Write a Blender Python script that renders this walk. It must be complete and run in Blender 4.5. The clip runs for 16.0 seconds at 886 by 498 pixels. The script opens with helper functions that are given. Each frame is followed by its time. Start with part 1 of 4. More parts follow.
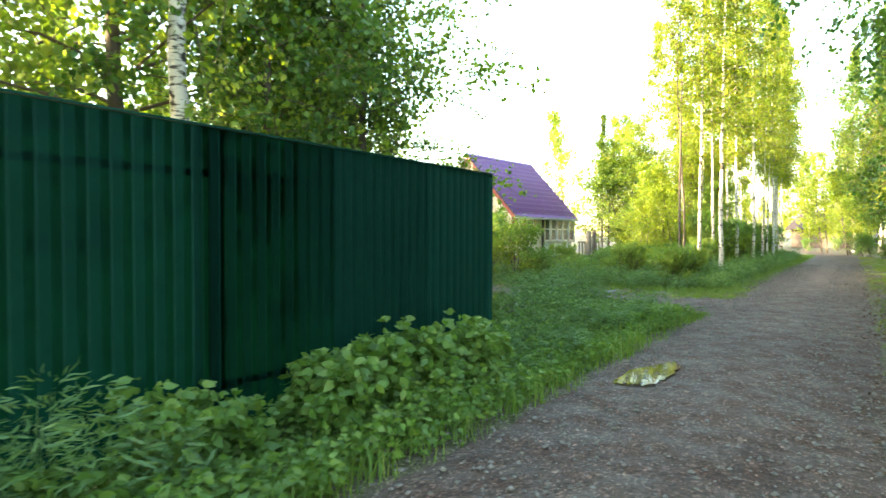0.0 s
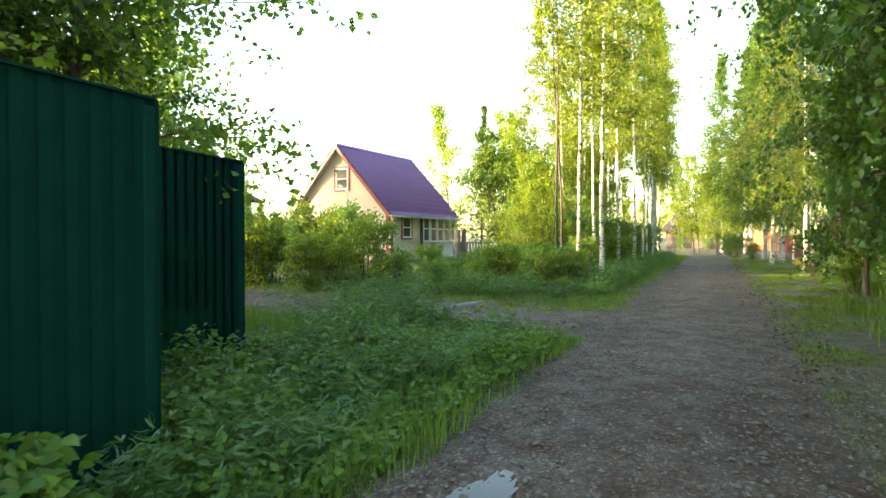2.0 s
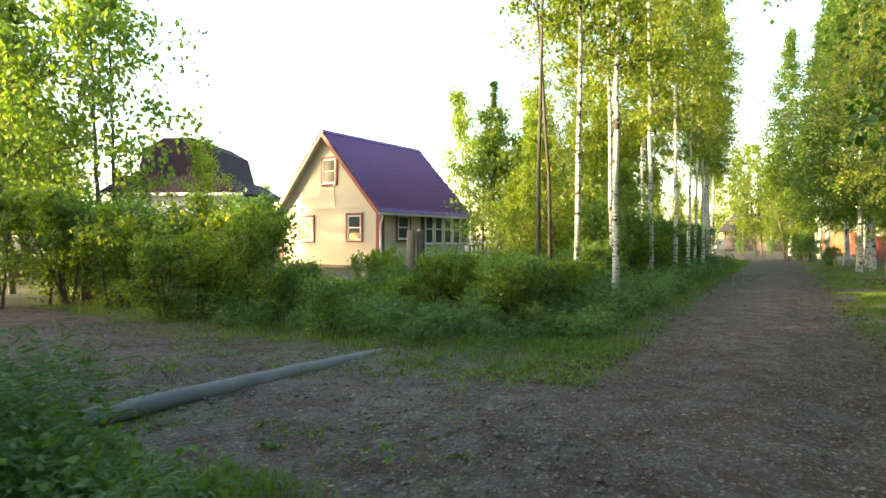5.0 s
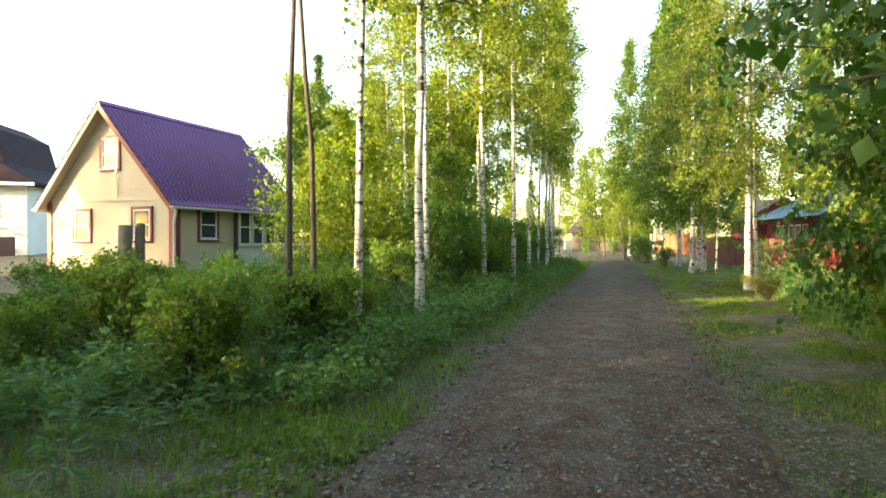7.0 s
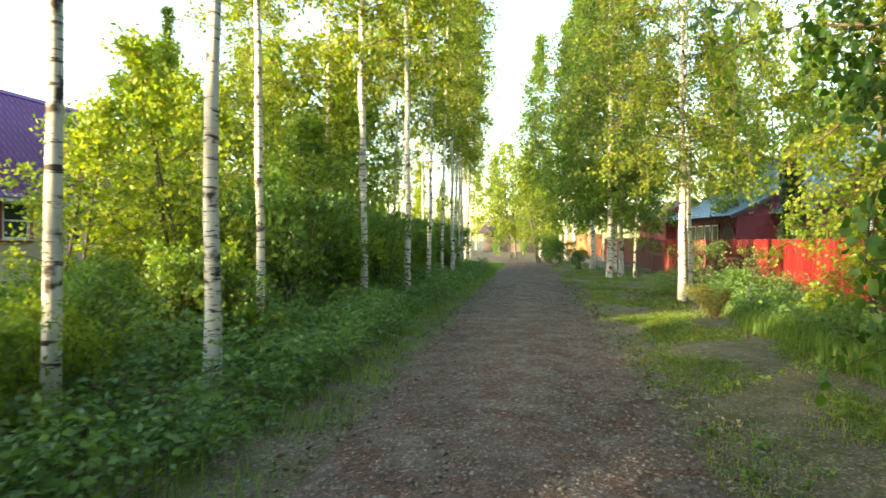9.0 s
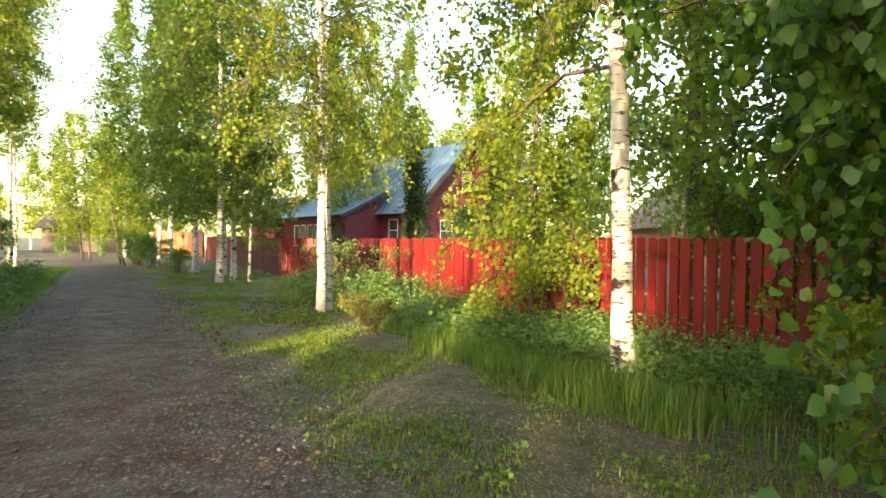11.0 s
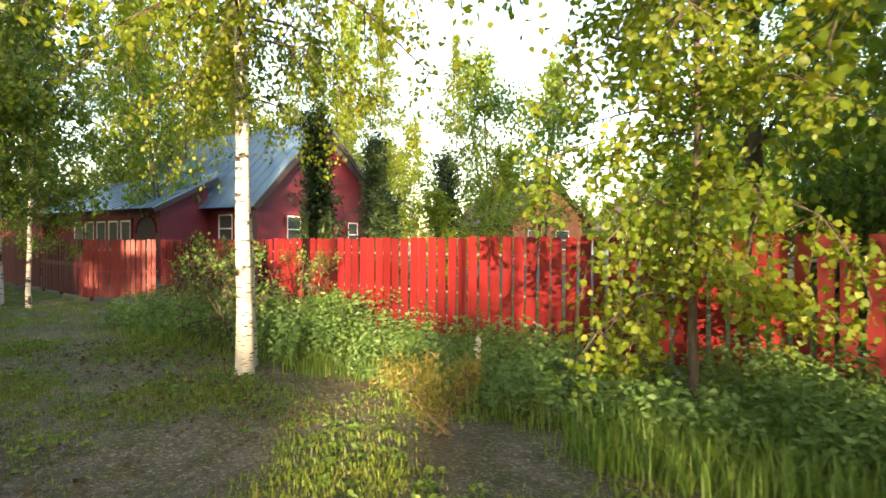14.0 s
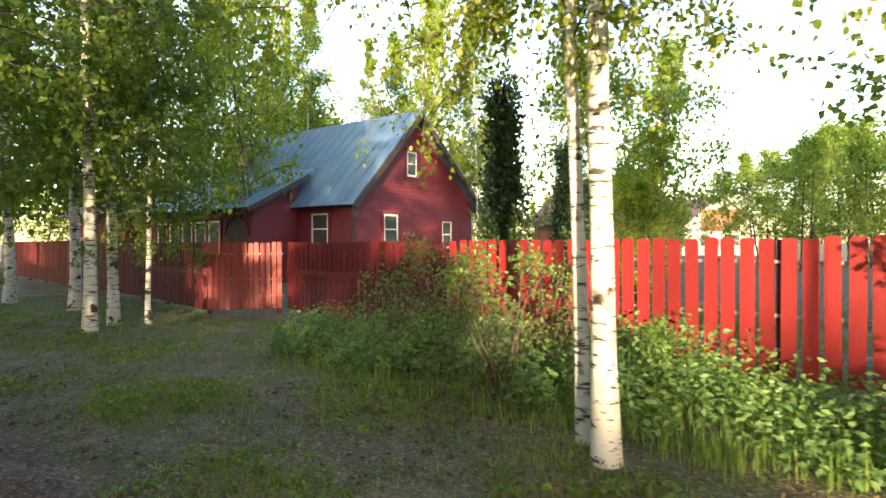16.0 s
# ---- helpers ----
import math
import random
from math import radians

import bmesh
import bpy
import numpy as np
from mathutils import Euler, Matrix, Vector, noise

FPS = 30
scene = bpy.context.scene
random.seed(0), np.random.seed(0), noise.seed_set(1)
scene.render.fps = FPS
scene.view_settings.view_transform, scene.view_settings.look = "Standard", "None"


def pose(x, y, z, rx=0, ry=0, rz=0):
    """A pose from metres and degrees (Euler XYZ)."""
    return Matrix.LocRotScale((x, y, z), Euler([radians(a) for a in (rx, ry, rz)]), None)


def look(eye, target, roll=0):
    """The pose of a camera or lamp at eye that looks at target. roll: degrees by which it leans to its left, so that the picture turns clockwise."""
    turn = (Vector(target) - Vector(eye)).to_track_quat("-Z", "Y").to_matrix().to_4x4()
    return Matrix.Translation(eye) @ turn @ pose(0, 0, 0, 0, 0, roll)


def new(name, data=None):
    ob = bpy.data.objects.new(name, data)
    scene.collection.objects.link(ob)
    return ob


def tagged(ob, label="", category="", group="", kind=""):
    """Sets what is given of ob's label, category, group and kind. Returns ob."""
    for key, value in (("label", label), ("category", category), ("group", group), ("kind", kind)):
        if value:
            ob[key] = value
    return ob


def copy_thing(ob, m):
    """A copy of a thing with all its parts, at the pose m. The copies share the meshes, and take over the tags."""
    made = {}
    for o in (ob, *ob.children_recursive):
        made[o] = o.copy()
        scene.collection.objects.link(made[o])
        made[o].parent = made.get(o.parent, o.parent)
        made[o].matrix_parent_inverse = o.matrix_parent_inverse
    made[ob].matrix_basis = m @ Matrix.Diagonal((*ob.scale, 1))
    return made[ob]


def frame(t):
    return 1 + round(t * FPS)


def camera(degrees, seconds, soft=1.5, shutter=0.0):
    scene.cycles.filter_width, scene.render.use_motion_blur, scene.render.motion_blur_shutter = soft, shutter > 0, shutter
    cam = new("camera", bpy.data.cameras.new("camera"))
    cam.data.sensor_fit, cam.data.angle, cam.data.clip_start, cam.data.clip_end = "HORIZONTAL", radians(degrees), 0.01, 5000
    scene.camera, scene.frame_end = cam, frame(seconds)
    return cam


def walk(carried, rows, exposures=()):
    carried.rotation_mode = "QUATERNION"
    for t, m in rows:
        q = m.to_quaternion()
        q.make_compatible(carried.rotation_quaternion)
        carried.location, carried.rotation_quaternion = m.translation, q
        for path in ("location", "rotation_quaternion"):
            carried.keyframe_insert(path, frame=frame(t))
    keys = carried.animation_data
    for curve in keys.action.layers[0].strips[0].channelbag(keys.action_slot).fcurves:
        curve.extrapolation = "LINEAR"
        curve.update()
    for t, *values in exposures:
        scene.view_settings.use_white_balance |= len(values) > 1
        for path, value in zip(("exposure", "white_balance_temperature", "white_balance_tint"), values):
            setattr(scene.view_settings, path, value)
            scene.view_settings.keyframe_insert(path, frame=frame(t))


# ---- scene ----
cam = camera(76.0, 16.0, shutter=0.2)
EXPOSURES = [(0, 3.95, 7500, 5), (1, 3.7, 7500, 5), (3, 3.2, 7500, 4), (5.5, 2.9, 7500, 5), (9, 3.1, 7500, 3), (12.5, 2.9, 7900, 18), (16, 2.68, 7300, 14)]
PATH = [
    (0, (0.623, -0.054, 1.304), (0.598, 1.945, 1.259), 0.1),
    (0.5, (0.956, 0.708, 1.276), (1.12, 2.701, 1.232), 0.0),
    (1, (1.304, 1.457, 1.253), (1.609, 3.433, 1.212), 0.0),
    (1.5, (1.713, 2.19, 1.25), (2.053, 4.161, 1.21), 0.1),
    (2, (2.081, 2.883, 1.242), (2.413, 4.855, 1.203), 0.1),
    (2.5, (2.438, 3.516, 1.224), (2.746, 5.492, 1.187), 0.2),
    (3, (2.8, 4.174, 1.207), (3.041, 6.159, 1.169), 0.1),
    (3.2, (2.975, 4.453, 1.214), (3.19, 6.441, 1.181), 0.4),
    (5.5, (5.313, 7.657, 1.312), (5.466, 9.651, 1.273), 0.1),
    (6, (5.804, 8.358, 1.296), (6.094, 10.337, 1.257), 0.2),
    (6.5, (6.323, 9.025, 1.305), (6.823, 10.961, 1.27), 0.2),
    (7, (6.76, 9.699, 1.299), (7.37, 11.603, 1.265), 0.3),
    (7.5, (7.214, 10.358, 1.297), (7.89, 12.24, 1.263), 0.3),
    (8, (7.635, 11.066, 1.305), (8.346, 12.935, 1.272), 0.4),
    (8.5, (8.069, 11.736, 1.303), (8.84, 13.582, 1.27), 0.3),
    (9, (8.47, 12.412, 1.316), (9.362, 14.202, 1.285), 0.4),
    (9.5, (8.899, 13.055, 1.306), (10.083, 14.667, 1.279), 0.4),
    (10, (9.337, 13.711, 1.276), (10.789, 15.087, 1.259), 0.6),
    (10.2, (9.515, 13.955, 1.259), (11.073, 15.209, 1.236), 0.7),
    (12.3, (11.383, 16.454, 1.334), (13.338, 16.876, 1.328), 0.5),
    (12.5, (11.567, 16.703, 1.333), (13.531, 17.084, 1.319), 0.5),
    (13, (12.053, 17.364, 1.329), (14.032, 17.649, 1.32), 0.6),
    (13.5, (12.56, 18.051, 1.311), (14.551, 18.241, 1.298), 0.3),
    (14, (13.086, 18.706, 1.297), (15.082, 18.837, 1.283), 0.2),
    (14.5, (13.583, 19.435, 1.305), (15.579, 19.564, 1.293), 0.2),
    (15, (14.083, 20.113, 1.308), (16.076, 20.28, 1.295), 0.3),
    (15.5, (14.537, 20.817, 1.331), (16.525, 21.04, 1.317), 0.2),
    (16, (15.005, 21.514, 1.349), (16.988, 21.778, 1.332), -0.2),
]
walk(cam, [(t, look(eye, target, roll)) for t, eye, target, roll in PATH], EXPOSURES)

# ---- light ----
SUN_AZ = Vector((-0.985, -0.14, 0)).normalized()
SUN_EL = radians(10)
world = bpy.data.worlds.new("world")
scene.world = world
world.use_nodes = True
wn = world.node_tree
sky = wn.nodes.new("ShaderNodeTexSky")
sky.sky_type = "NISHITA"
sky.sun_disc = False
sky.sun_elevation = SUN_EL
sky.sun_rotation = math.atan2(SUN_AZ.x, SUN_AZ.y)
sky.air_density, sky.dust_density, sky.ozone_density = 1.0, 1.5, 1.0
wn.links.new(sky.outputs[0], wn.nodes["Background"].inputs[0])
wn.nodes["Background"].inputs[1].default_value = 0.15
sun = new("sun", bpy.data.lights.new("sun", "SUN"))
sun.data.energy, sun.data.angle, sun.data.color = 2.8, radians(0.6), (1.0, 0.80, 0.50)
SUN_DIR = SUN_AZ * math.cos(SUN_EL) + Vector((0, 0, math.sin(SUN_EL)))
sun.matrix_world = look(SUN_DIR * 60, (0, 0, 0))

# ---- materials ----


def nodes_of(name):
    m = bpy.data.materials.new(name)
    m.use_nodes = True
    nt = m.node_tree
    return m, nt, nt.nodes["Principled BSDF"]


def noise_node(nt, scale, detail=4.0, rough=0.6, vec=None, stretch=None):
    n = nt.nodes.new("ShaderNodeTexNoise")
    n.inputs["Scale"].default_value, n.inputs["Detail"].default_value, n.inputs["Roughness"].default_value = scale, detail, rough
    geo = nt.nodes.new("ShaderNodeNewGeometry") if vec is None else None
    src = geo.outputs["Position"] if vec is None else vec
    if stretch:
        mp = nt.nodes.new("ShaderNodeMapping")
        mp.inputs["Scale"].default_value = stretch
        nt.links.new(src, mp.inputs[0])
        src = mp.outputs[0]
    nt.links.new(src, n.inputs["Vector"])
    return n


def ramp_node(nt, fac, stops):
    r = nt.nodes.new("ShaderNodeValToRGB")
    while len(r.color_ramp.elements) < len(stops):
        r.color_ramp.elements.new(0.5)
    for e, (p, c) in zip(r.color_ramp.elements, stops):
        e.position, e.color = p, (*c, 1) if len(c) == 3 else c
    nt.links.new(fac, r.inputs[0])
    return r


def mix_node(nt, fac, a, b, mode="MIX"):
    m = nt.nodes.new("ShaderNodeMix")
    m.data_type, m.blend_type = "RGBA", mode
    for sock, v in ((m.inputs[0], fac), (m.inputs[6], a), (m.inputs[7], b)):
        if isinstance(v, (int, float)):
            sock.default_value = v
        elif isinstance(v, tuple):
            sock.default_value = (*v, 1)
        else:
            nt.links.new(v, sock)
    return m.outputs[2]


def bump_node(nt, height, strength, dist, bsdf):
    b = nt.nodes.new("ShaderNodeBump")
    b.inputs["Strength"].default_value, b.inputs["Distance"].default_value = strength, dist
    nt.links.new(height, b.inputs["Height"])
    nt.links.new(b.outputs[0], bsdf.inputs["Normal"])


def plain(name, c1, c2, scale=6.0, rough=0.6, metal=0.0, bump=0.3, dist=0.004, stretch=None, fine=60.0, vary=0.0, spec=0.5):
    """Two tones mixed at a coarse and a fine scale, with relief; vary: brightness by piece."""
    m, nt, b = nodes_of(name)
    n1, n2 = noise_node(nt, scale, stretch=stretch), noise_node(nt, fine, 3.0, stretch=stretch)
    r1 = ramp_node(nt, n1.outputs[0], [(0.3, c1), (0.7, c2)])
    r2 = ramp_node(nt, n2.outputs[0], [(0.25, (0.78, 0.78, 0.78)), (0.75, (1, 1, 1))])
    col = mix_node(nt, 1.0, r1.outputs[0], r2.outputs[0], "MULTIPLY")
    if vary:
        info = nt.nodes.new("ShaderNodeObjectInfo")
        rr = ramp_node(nt, info.outputs["Random"], [(0.0, (1 - vary,) * 3), (1.0, (1, 1, 1))])
        col = mix_node(nt, 1.0, col, rr.outputs[0], "MULTIPLY")
    nt.links.new(col, b.inputs["Base Color"])
    b.inputs["Roughness"].default_value, b.inputs["Metallic"].default_value = rough, metal
    b.inputs["Specular IOR Level"].default_value = spec
    if bump:
        bump_node(nt, n2.outputs[0], bump, dist, b)
    return m


def leaf_mat(name, c1, c2, c3, trans=0.45, rough=0.5):
    """Leaves: colour by leaf and by patch, part of the light passing through."""
    m, nt, b = nodes_of(name)
    geo = nt.nodes.new("ShaderNodeNewGeometry")
    r = ramp_node(nt, geo.outputs["Random Per Island"], [(0.0, c1), (0.6, c2), (1.0, c3)])
    patch = noise_node(nt, 0.9, 2.0)
    p = ramp_node(nt, patch.outputs[0], [(0.3, (0.72, 0.78, 0.75)), (0.7, (1.1, 1.05, 0.95))])
    col = mix_node(nt, 1.0, r.outputs[0], p.outputs[0], "MULTIPLY")
    nt.links.new(col, b.inputs["Base Color"])
    b.inputs["Roughness"].default_value = rough
    b.inputs["Specular IOR Level"].default_value = 0.5
    tr = nt.nodes.new("ShaderNodeBsdfTranslucent")
    tcol = mix_node(nt, 1.0, col, (1.7, 1.55, 0.5), "MULTIPLY")
    nt.links.new(tcol, tr.inputs[0])
    mx = nt.nodes.new("ShaderNodeMixShader")
    mx.inputs[0].default_value = trans
    nt.links.new(b.outputs[0], mx.inputs[1])
    nt.links.new(tr.outputs[0], mx.inputs[2])
    nt.links.new(mx.outputs[0], nt.nodes["Material Output"].inputs[0])
    return m


def birch_bark(name, white, dark_share):
    """White bark with dark bands across the stem and dark scars."""
    m, nt, b = nodes_of(name)
    bands = noise_node(nt, 1.0, 5.0, 0.7, stretch=(5.0, 5.0, 26.0))
    scars = noise_node(nt, 1.0, 3.0, 0.5, stretch=(4.5, 4.5, 5.0))
    r1 = ramp_node(nt, bands.outputs[0], [(dark_share, (0.05, 0.04, 0.035)), (dark_share + 0.06, white)])
    r2 = ramp_node(nt, scars.outputs[0], [(0.33, (0.06, 0.045, 0.04)), (0.40, (1, 1, 1))])
    tint = noise_node(nt, 2.0, 3.0)
    r3 = ramp_node(nt, tint.outputs[0], [(0.35, (0.80, 0.77, 0.72)), (0.65, (1, 1, 1))])
    col = mix_node(nt, 1.0, mix_node(nt, 1.0, r1.outputs[0], r2.outputs[0], "MULTIPLY"), r3.outputs[0], "MULTIPLY")
    nt.links.new(col, b.inputs["Base Color"])
    b.inputs["Roughness"].default_value = 0.7
    bump_node(nt, bands.outputs[0], 0.5, 0.01, b)
    return m


def gravel_mat(name, c1, c2, c3, stones=1.0):
    """Packed earth with crushed stone: stones of two sizes, worn tracks and damp patches."""
    m, nt, b = nodes_of(name)
    geo = nt.nodes.new("ShaderNodeNewGeometry")
    warp = noise_node(nt, 14.0, 2.0)
    off = nt.nodes.new("ShaderNodeVectorMath")
    off.operation = "MULTIPLY_ADD"
    nt.links.new(warp.outputs["Color"], off.inputs[0])
    off.inputs[1].default_value = (0.05, 0.05, 0.05)
    nt.links.new(geo.outputs["Position"], off.inputs[2])

    def cells(scale):
        v = nt.nodes.new("ShaderNodeTexVoronoi")
        v.inputs["Scale"].default_value = scale
        nt.links.new(off.outputs[0], v.inputs["Vector"])
        return v

    vor, chips = cells(30.0), cells(62.0)
    big, mid, fine = noise_node(nt, 0.55, 6.0, 0.62), noise_node(nt, 3.2, 5.0, 0.65), noise_node(nt, 120.0, 3.0, 0.7)
    r1 = ramp_node(nt, big.outputs[0], [(0.36, c1), (0.64, c2)])
    lo, hi = 1 - 0.42 * stones, 1 + 0.20 * stones
    r2 = ramp_node(nt, vor.outputs["Color"], [(0.12, (lo,) * 3), (0.70, (hi,) * 3), (0.86, (hi + 0.1,) * 3), (0.92, (1 + 1.8 * stones,) * 3)])
    r5 = ramp_node(nt, chips.outputs["Color"], [(0.15, (0.55, 0.54, 0.54)), (0.72, (1.12, 1.10, 1.08)), (0.86, (2.4, 2.35, 2.3))])
    r3 = ramp_node(nt, fine.outputs[0], [(0.3, (0.78, 0.78, 0.78)), (0.7, (1.15, 1.15, 1.15))])
    r4 = ramp_node(nt, mid.outputs[0], [(0.42, (1, 1, 1)), (0.68, c3)])
    packed = noise_node(nt, 1.6, 4.0, 0.6)
    cover = ramp_node(nt, packed.outputs[0], [(0.38, (0.25, 0.25, 0.25)), (0.62, (1, 1, 1))])
    col = mix_node(nt, cover.outputs[0], r1.outputs[0], mix_node(nt, 1.0, r1.outputs[0], r2.outputs[0], "MULTIPLY"))
    for r in (r5, r3, r4):
        col = mix_node(nt, 1.0, col, r.outputs[0], "MULTIPLY")
    nt.links.new(col, b.inputs["Base Color"])
    damp = ramp_node(nt, mid.outputs[0], [(0.35, (0.62, 0.62, 0.62)), (0.6, (0.92, 0.92, 0.92))])
    nt.links.new(damp.outputs[0], b.inputs["Roughness"])
    dist = ramp_node(nt, vor.outputs["Distance"], [(0.0, (1, 1, 1)), (0.6, (0, 0, 0))])
    both = mix_node(nt, 0.5, dist.outputs[0], mix_node(nt, 0.5, chips.outputs["Distance"], fine.outputs[0]))
    bump_node(nt, both, 0.9, 0.02, b)
    return m


M_ROAD = gravel_mat("gravel", (0.074, 0.050, 0.042), (0.114, 0.084, 0.071), (0.88, 0.62, 0.52))
M_SOIL = gravel_mat("verge_soil", (0.078, 0.068, 0.042), (0.125, 0.098, 0.066), (0.60, 0.95, 0.42), 0.6)
M_PEBBLE = plain("pebble", (0.08, 0.072, 0.068), (0.26, 0.245, 0.23), 30.0, 0.8)
M_GRASS = leaf_mat("grass_blades", (0.090, 0.180, 0.042), (0.135, 0.25, 0.055), (0.22, 0.29, 0.085), 0.42)
M_DRY = leaf_mat("dry_grass", (0.10, 0.18, 0.026), (0.15, 0.22, 0.036), (0.24, 0.23, 0.07), 0.35)
M_HERB = leaf_mat("herb_leaves", (0.080, 0.175, 0.045), (0.118, 0.24, 0.058), (0.18, 0.29, 0.08), 0.42)
M_HERBDARK = leaf_mat("meadowsweet_leaves", (0.088, 0.180, 0.068), (0.125, 0.24, 0.090), (0.18, 0.30, 0.125), 0.42)
M_PALEHERB = leaf_mat("feathery_leaves", (0.07, 0.16, 0.06), (0.10, 0.21, 0.085), (0.15, 0.26, 0.11), 0.35)
M_BUSH = leaf_mat("bush_leaves", (0.105, 0.195, 0.045), (0.16, 0.265, 0.055), (0.24, 0.31, 0.07), 0.52)
M_YELLOW = leaf_mat("young_leaves", (0.14, 0.24, 0.032), (0.20, 0.29, 0.04), (0.28, 0.32, 0.055), 0.54)
# Birch leaves twice: sun glow put into the first colour, shade into the second.
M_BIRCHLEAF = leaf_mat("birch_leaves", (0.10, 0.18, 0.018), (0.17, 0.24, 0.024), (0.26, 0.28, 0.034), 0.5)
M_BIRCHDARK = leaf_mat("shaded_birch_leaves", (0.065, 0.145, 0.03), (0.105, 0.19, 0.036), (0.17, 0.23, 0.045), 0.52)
M_MAPLE = leaf_mat("maple_leaves", (0.040, 0.115, 0.02), (0.06, 0.155, 0.024), (0.10, 0.19, 0.032), 0.34)
M_CONIFER = leaf_mat("thuja_scales", (0.025, 0.06, 0.022), (0.04, 0.085, 0.03), (0.07, 0.11, 0.035), 0.15)
M_RUST = leaf_mat("rusty_needles", (0.12, 0.17, 0.04), (0.18, 0.19, 0.05), (0.27, 0.18, 0.06), 0.35)
M_BARK = birch_bark("birch_bark", (0.64, 0.62, 0.58), 0.41)
M_BARKLOW = birch_bark("white_birch_bark", (0.62, 0.61, 0.60), 0.40)
M_DARKBARK = plain("dark_bark", (0.07, 0.055, 0.045), (0.14, 0.115, 0.095), 8.0, 0.9, bump=0.8, dist=0.012, stretch=(1, 1, 0.3))
M_TWIG = plain("twig_bark", (0.08, 0.06, 0.045), (0.13, 0.10, 0.075), 20.0, 0.85)
M_GREEN = plain("green_painted_steel", (0.0025, 0.041, 0.032), (0.0035, 0.049, 0.038), 1.2, 0.6, bump=0.06, dist=0.002, fine=8.0, vary=0.03, spec=0.08)
M_RED = plain("red_painted_board", (0.25, 0.013, 0.018), (0.34, 0.021, 0.025), 3.0, 0.55, bump=0.5, dist=0.003, stretch=(1, 1, 0.12), fine=70.0, vary=0.38)
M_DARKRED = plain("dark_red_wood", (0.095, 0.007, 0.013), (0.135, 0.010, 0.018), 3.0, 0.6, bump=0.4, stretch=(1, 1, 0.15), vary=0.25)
M_RAIL = plain("grey_steel_rail", (0.30, 0.32, 0.33), (0.40, 0.41, 0.42), 5.0, 0.5, 0.3)
M_CREAM = plain("cream_siding", (0.58, 0.48, 0.37), (0.64, 0.54, 0.43), 0.8, 0.55, bump=0.15, fine=30.0, vary=0.06)
M_CREAM2 = plain("cream_siding_side", (0.60, 0.53, 0.40), (0.66, 0.58, 0.45), 0.8, 0.55, bump=0.15, fine=30.0)
M_TRIM = plain("dark_red_trim", (0.24, 0.035, 0.04), (0.30, 0.05, 0.05), 3.0, 0.5, bump=0.15)
M_ROOF = plain("purple_metal_tile", (0.115, 0.015, 0.160), (0.150, 0.022, 0.205), 0.7, 0.40, bump=0.05, fine=14.0)
M_WHITE = plain("white_plastic", (0.74, 0.74, 0.73), (0.80, 0.80, 0.79), 4.0, 0.35, bump=0.05)
M_GREYW = plain("grey_weathered_wood", (0.14, 0.115, 0.095), (0.25, 0.215, 0.18), 4.0, 0.85, bump=0.7, dist=0.006, stretch=(1, 1, 0.2))
M_PIPE = plain("grey_cement_pipe", (0.16, 0.17, 0.185), (0.25, 0.25, 0.25), 3.0, 0.85, bump=0.4)
M_BLUEROOF = plain("blue_grey_metal_roof", (0.13, 0.24, 0.37), (0.19, 0.31, 0.44), 0.9, 0.3, 0.35, bump=0.05, fine=10.0)
M_REDWALL = plain("red_brown_siding", (0.135, 0.018, 0.034), (0.18, 0.026, 0.044), 1.2, 0.6, bump=0.2, vary=0.1)
M_MANSARD = plain("dark_purple_shingle", (0.020, 0.012, 0.022), (0.032, 0.02, 0.034), 1.5, 0.8, bump=0.2, fine=12.0, spec=0.15)
M_PALEWALL = plain("pale_grey_siding", (0.55, 0.58, 0.60), (0.64, 0.66, 0.67), 0.8, 0.6, bump=0.1)
M_BROWNROOF = plain("brown_shingle", (0.14, 0.07, 0.05), (0.20, 0.10, 0.07), 2.0, 0.7, bump=0.4)
M_DARKWOOD = plain("dark_stained_wood", (0.035, 0.025, 0.025), (0.06, 0.04, 0.04), 3.0, 0.7)
M_CURTAIN = plain("pale_curtain", (0.50, 0.50, 0.46), (0.66, 0.66, 0.62), 6.0, 0.9, stretch=(6, 6, 0.5))
M_ORANGE = plain("orange_brown_board", (0.33, 0.12, 0.06), (0.42, 0.17, 0.09), 2.0, 0.6, stretch=(1, 1, 0.2))


def glass_mat():
    m, nt, b = nodes_of("window_glass")
    b.inputs["Base Color"].default_value = (0.05, 0.065, 0.075, 1)
    b.inputs["Roughness"].default_value = 0.08
    b.inputs["Specular IOR Level"].default_value = 0.45
    n = noise_node(nt, 1.3, 2.0)
    bump_node(nt, n.outputs[0], 0.05, 0.02, b)
    return m


def water_mat():
    m, nt, b = nodes_of("puddle_water")
    b.inputs["Base Color"].default_value = (0.035, 0.03, 0.026, 1)
    b.inputs["Roughness"].default_value = 0.03
    b.inputs["IOR"].default_value = 1.33
    b.inputs["Specular IOR Level"].default_value = 0.5
    n = noise_node(nt, 9.0, 2.0)
    bump_node(nt, n.outputs[0], 0.04, 0.01, b)
    return m


M_GLASS, M_WATER = glass_mat(), water_mat()

# ---- building helpers ----
U, N = Vector((0.575, 0.818, 0)), Vector((0.818, -0.575, 0))
rng = np.random.default_rng(7)


def at(s, n, z=0.0):
    """World place from metres along and across the road."""
    return U * s + N * n + Vector((0, 0, z))


def sn(x, y):
    return 0.575 * x + 0.818 * y, 0.818 * x - 0.575 * y


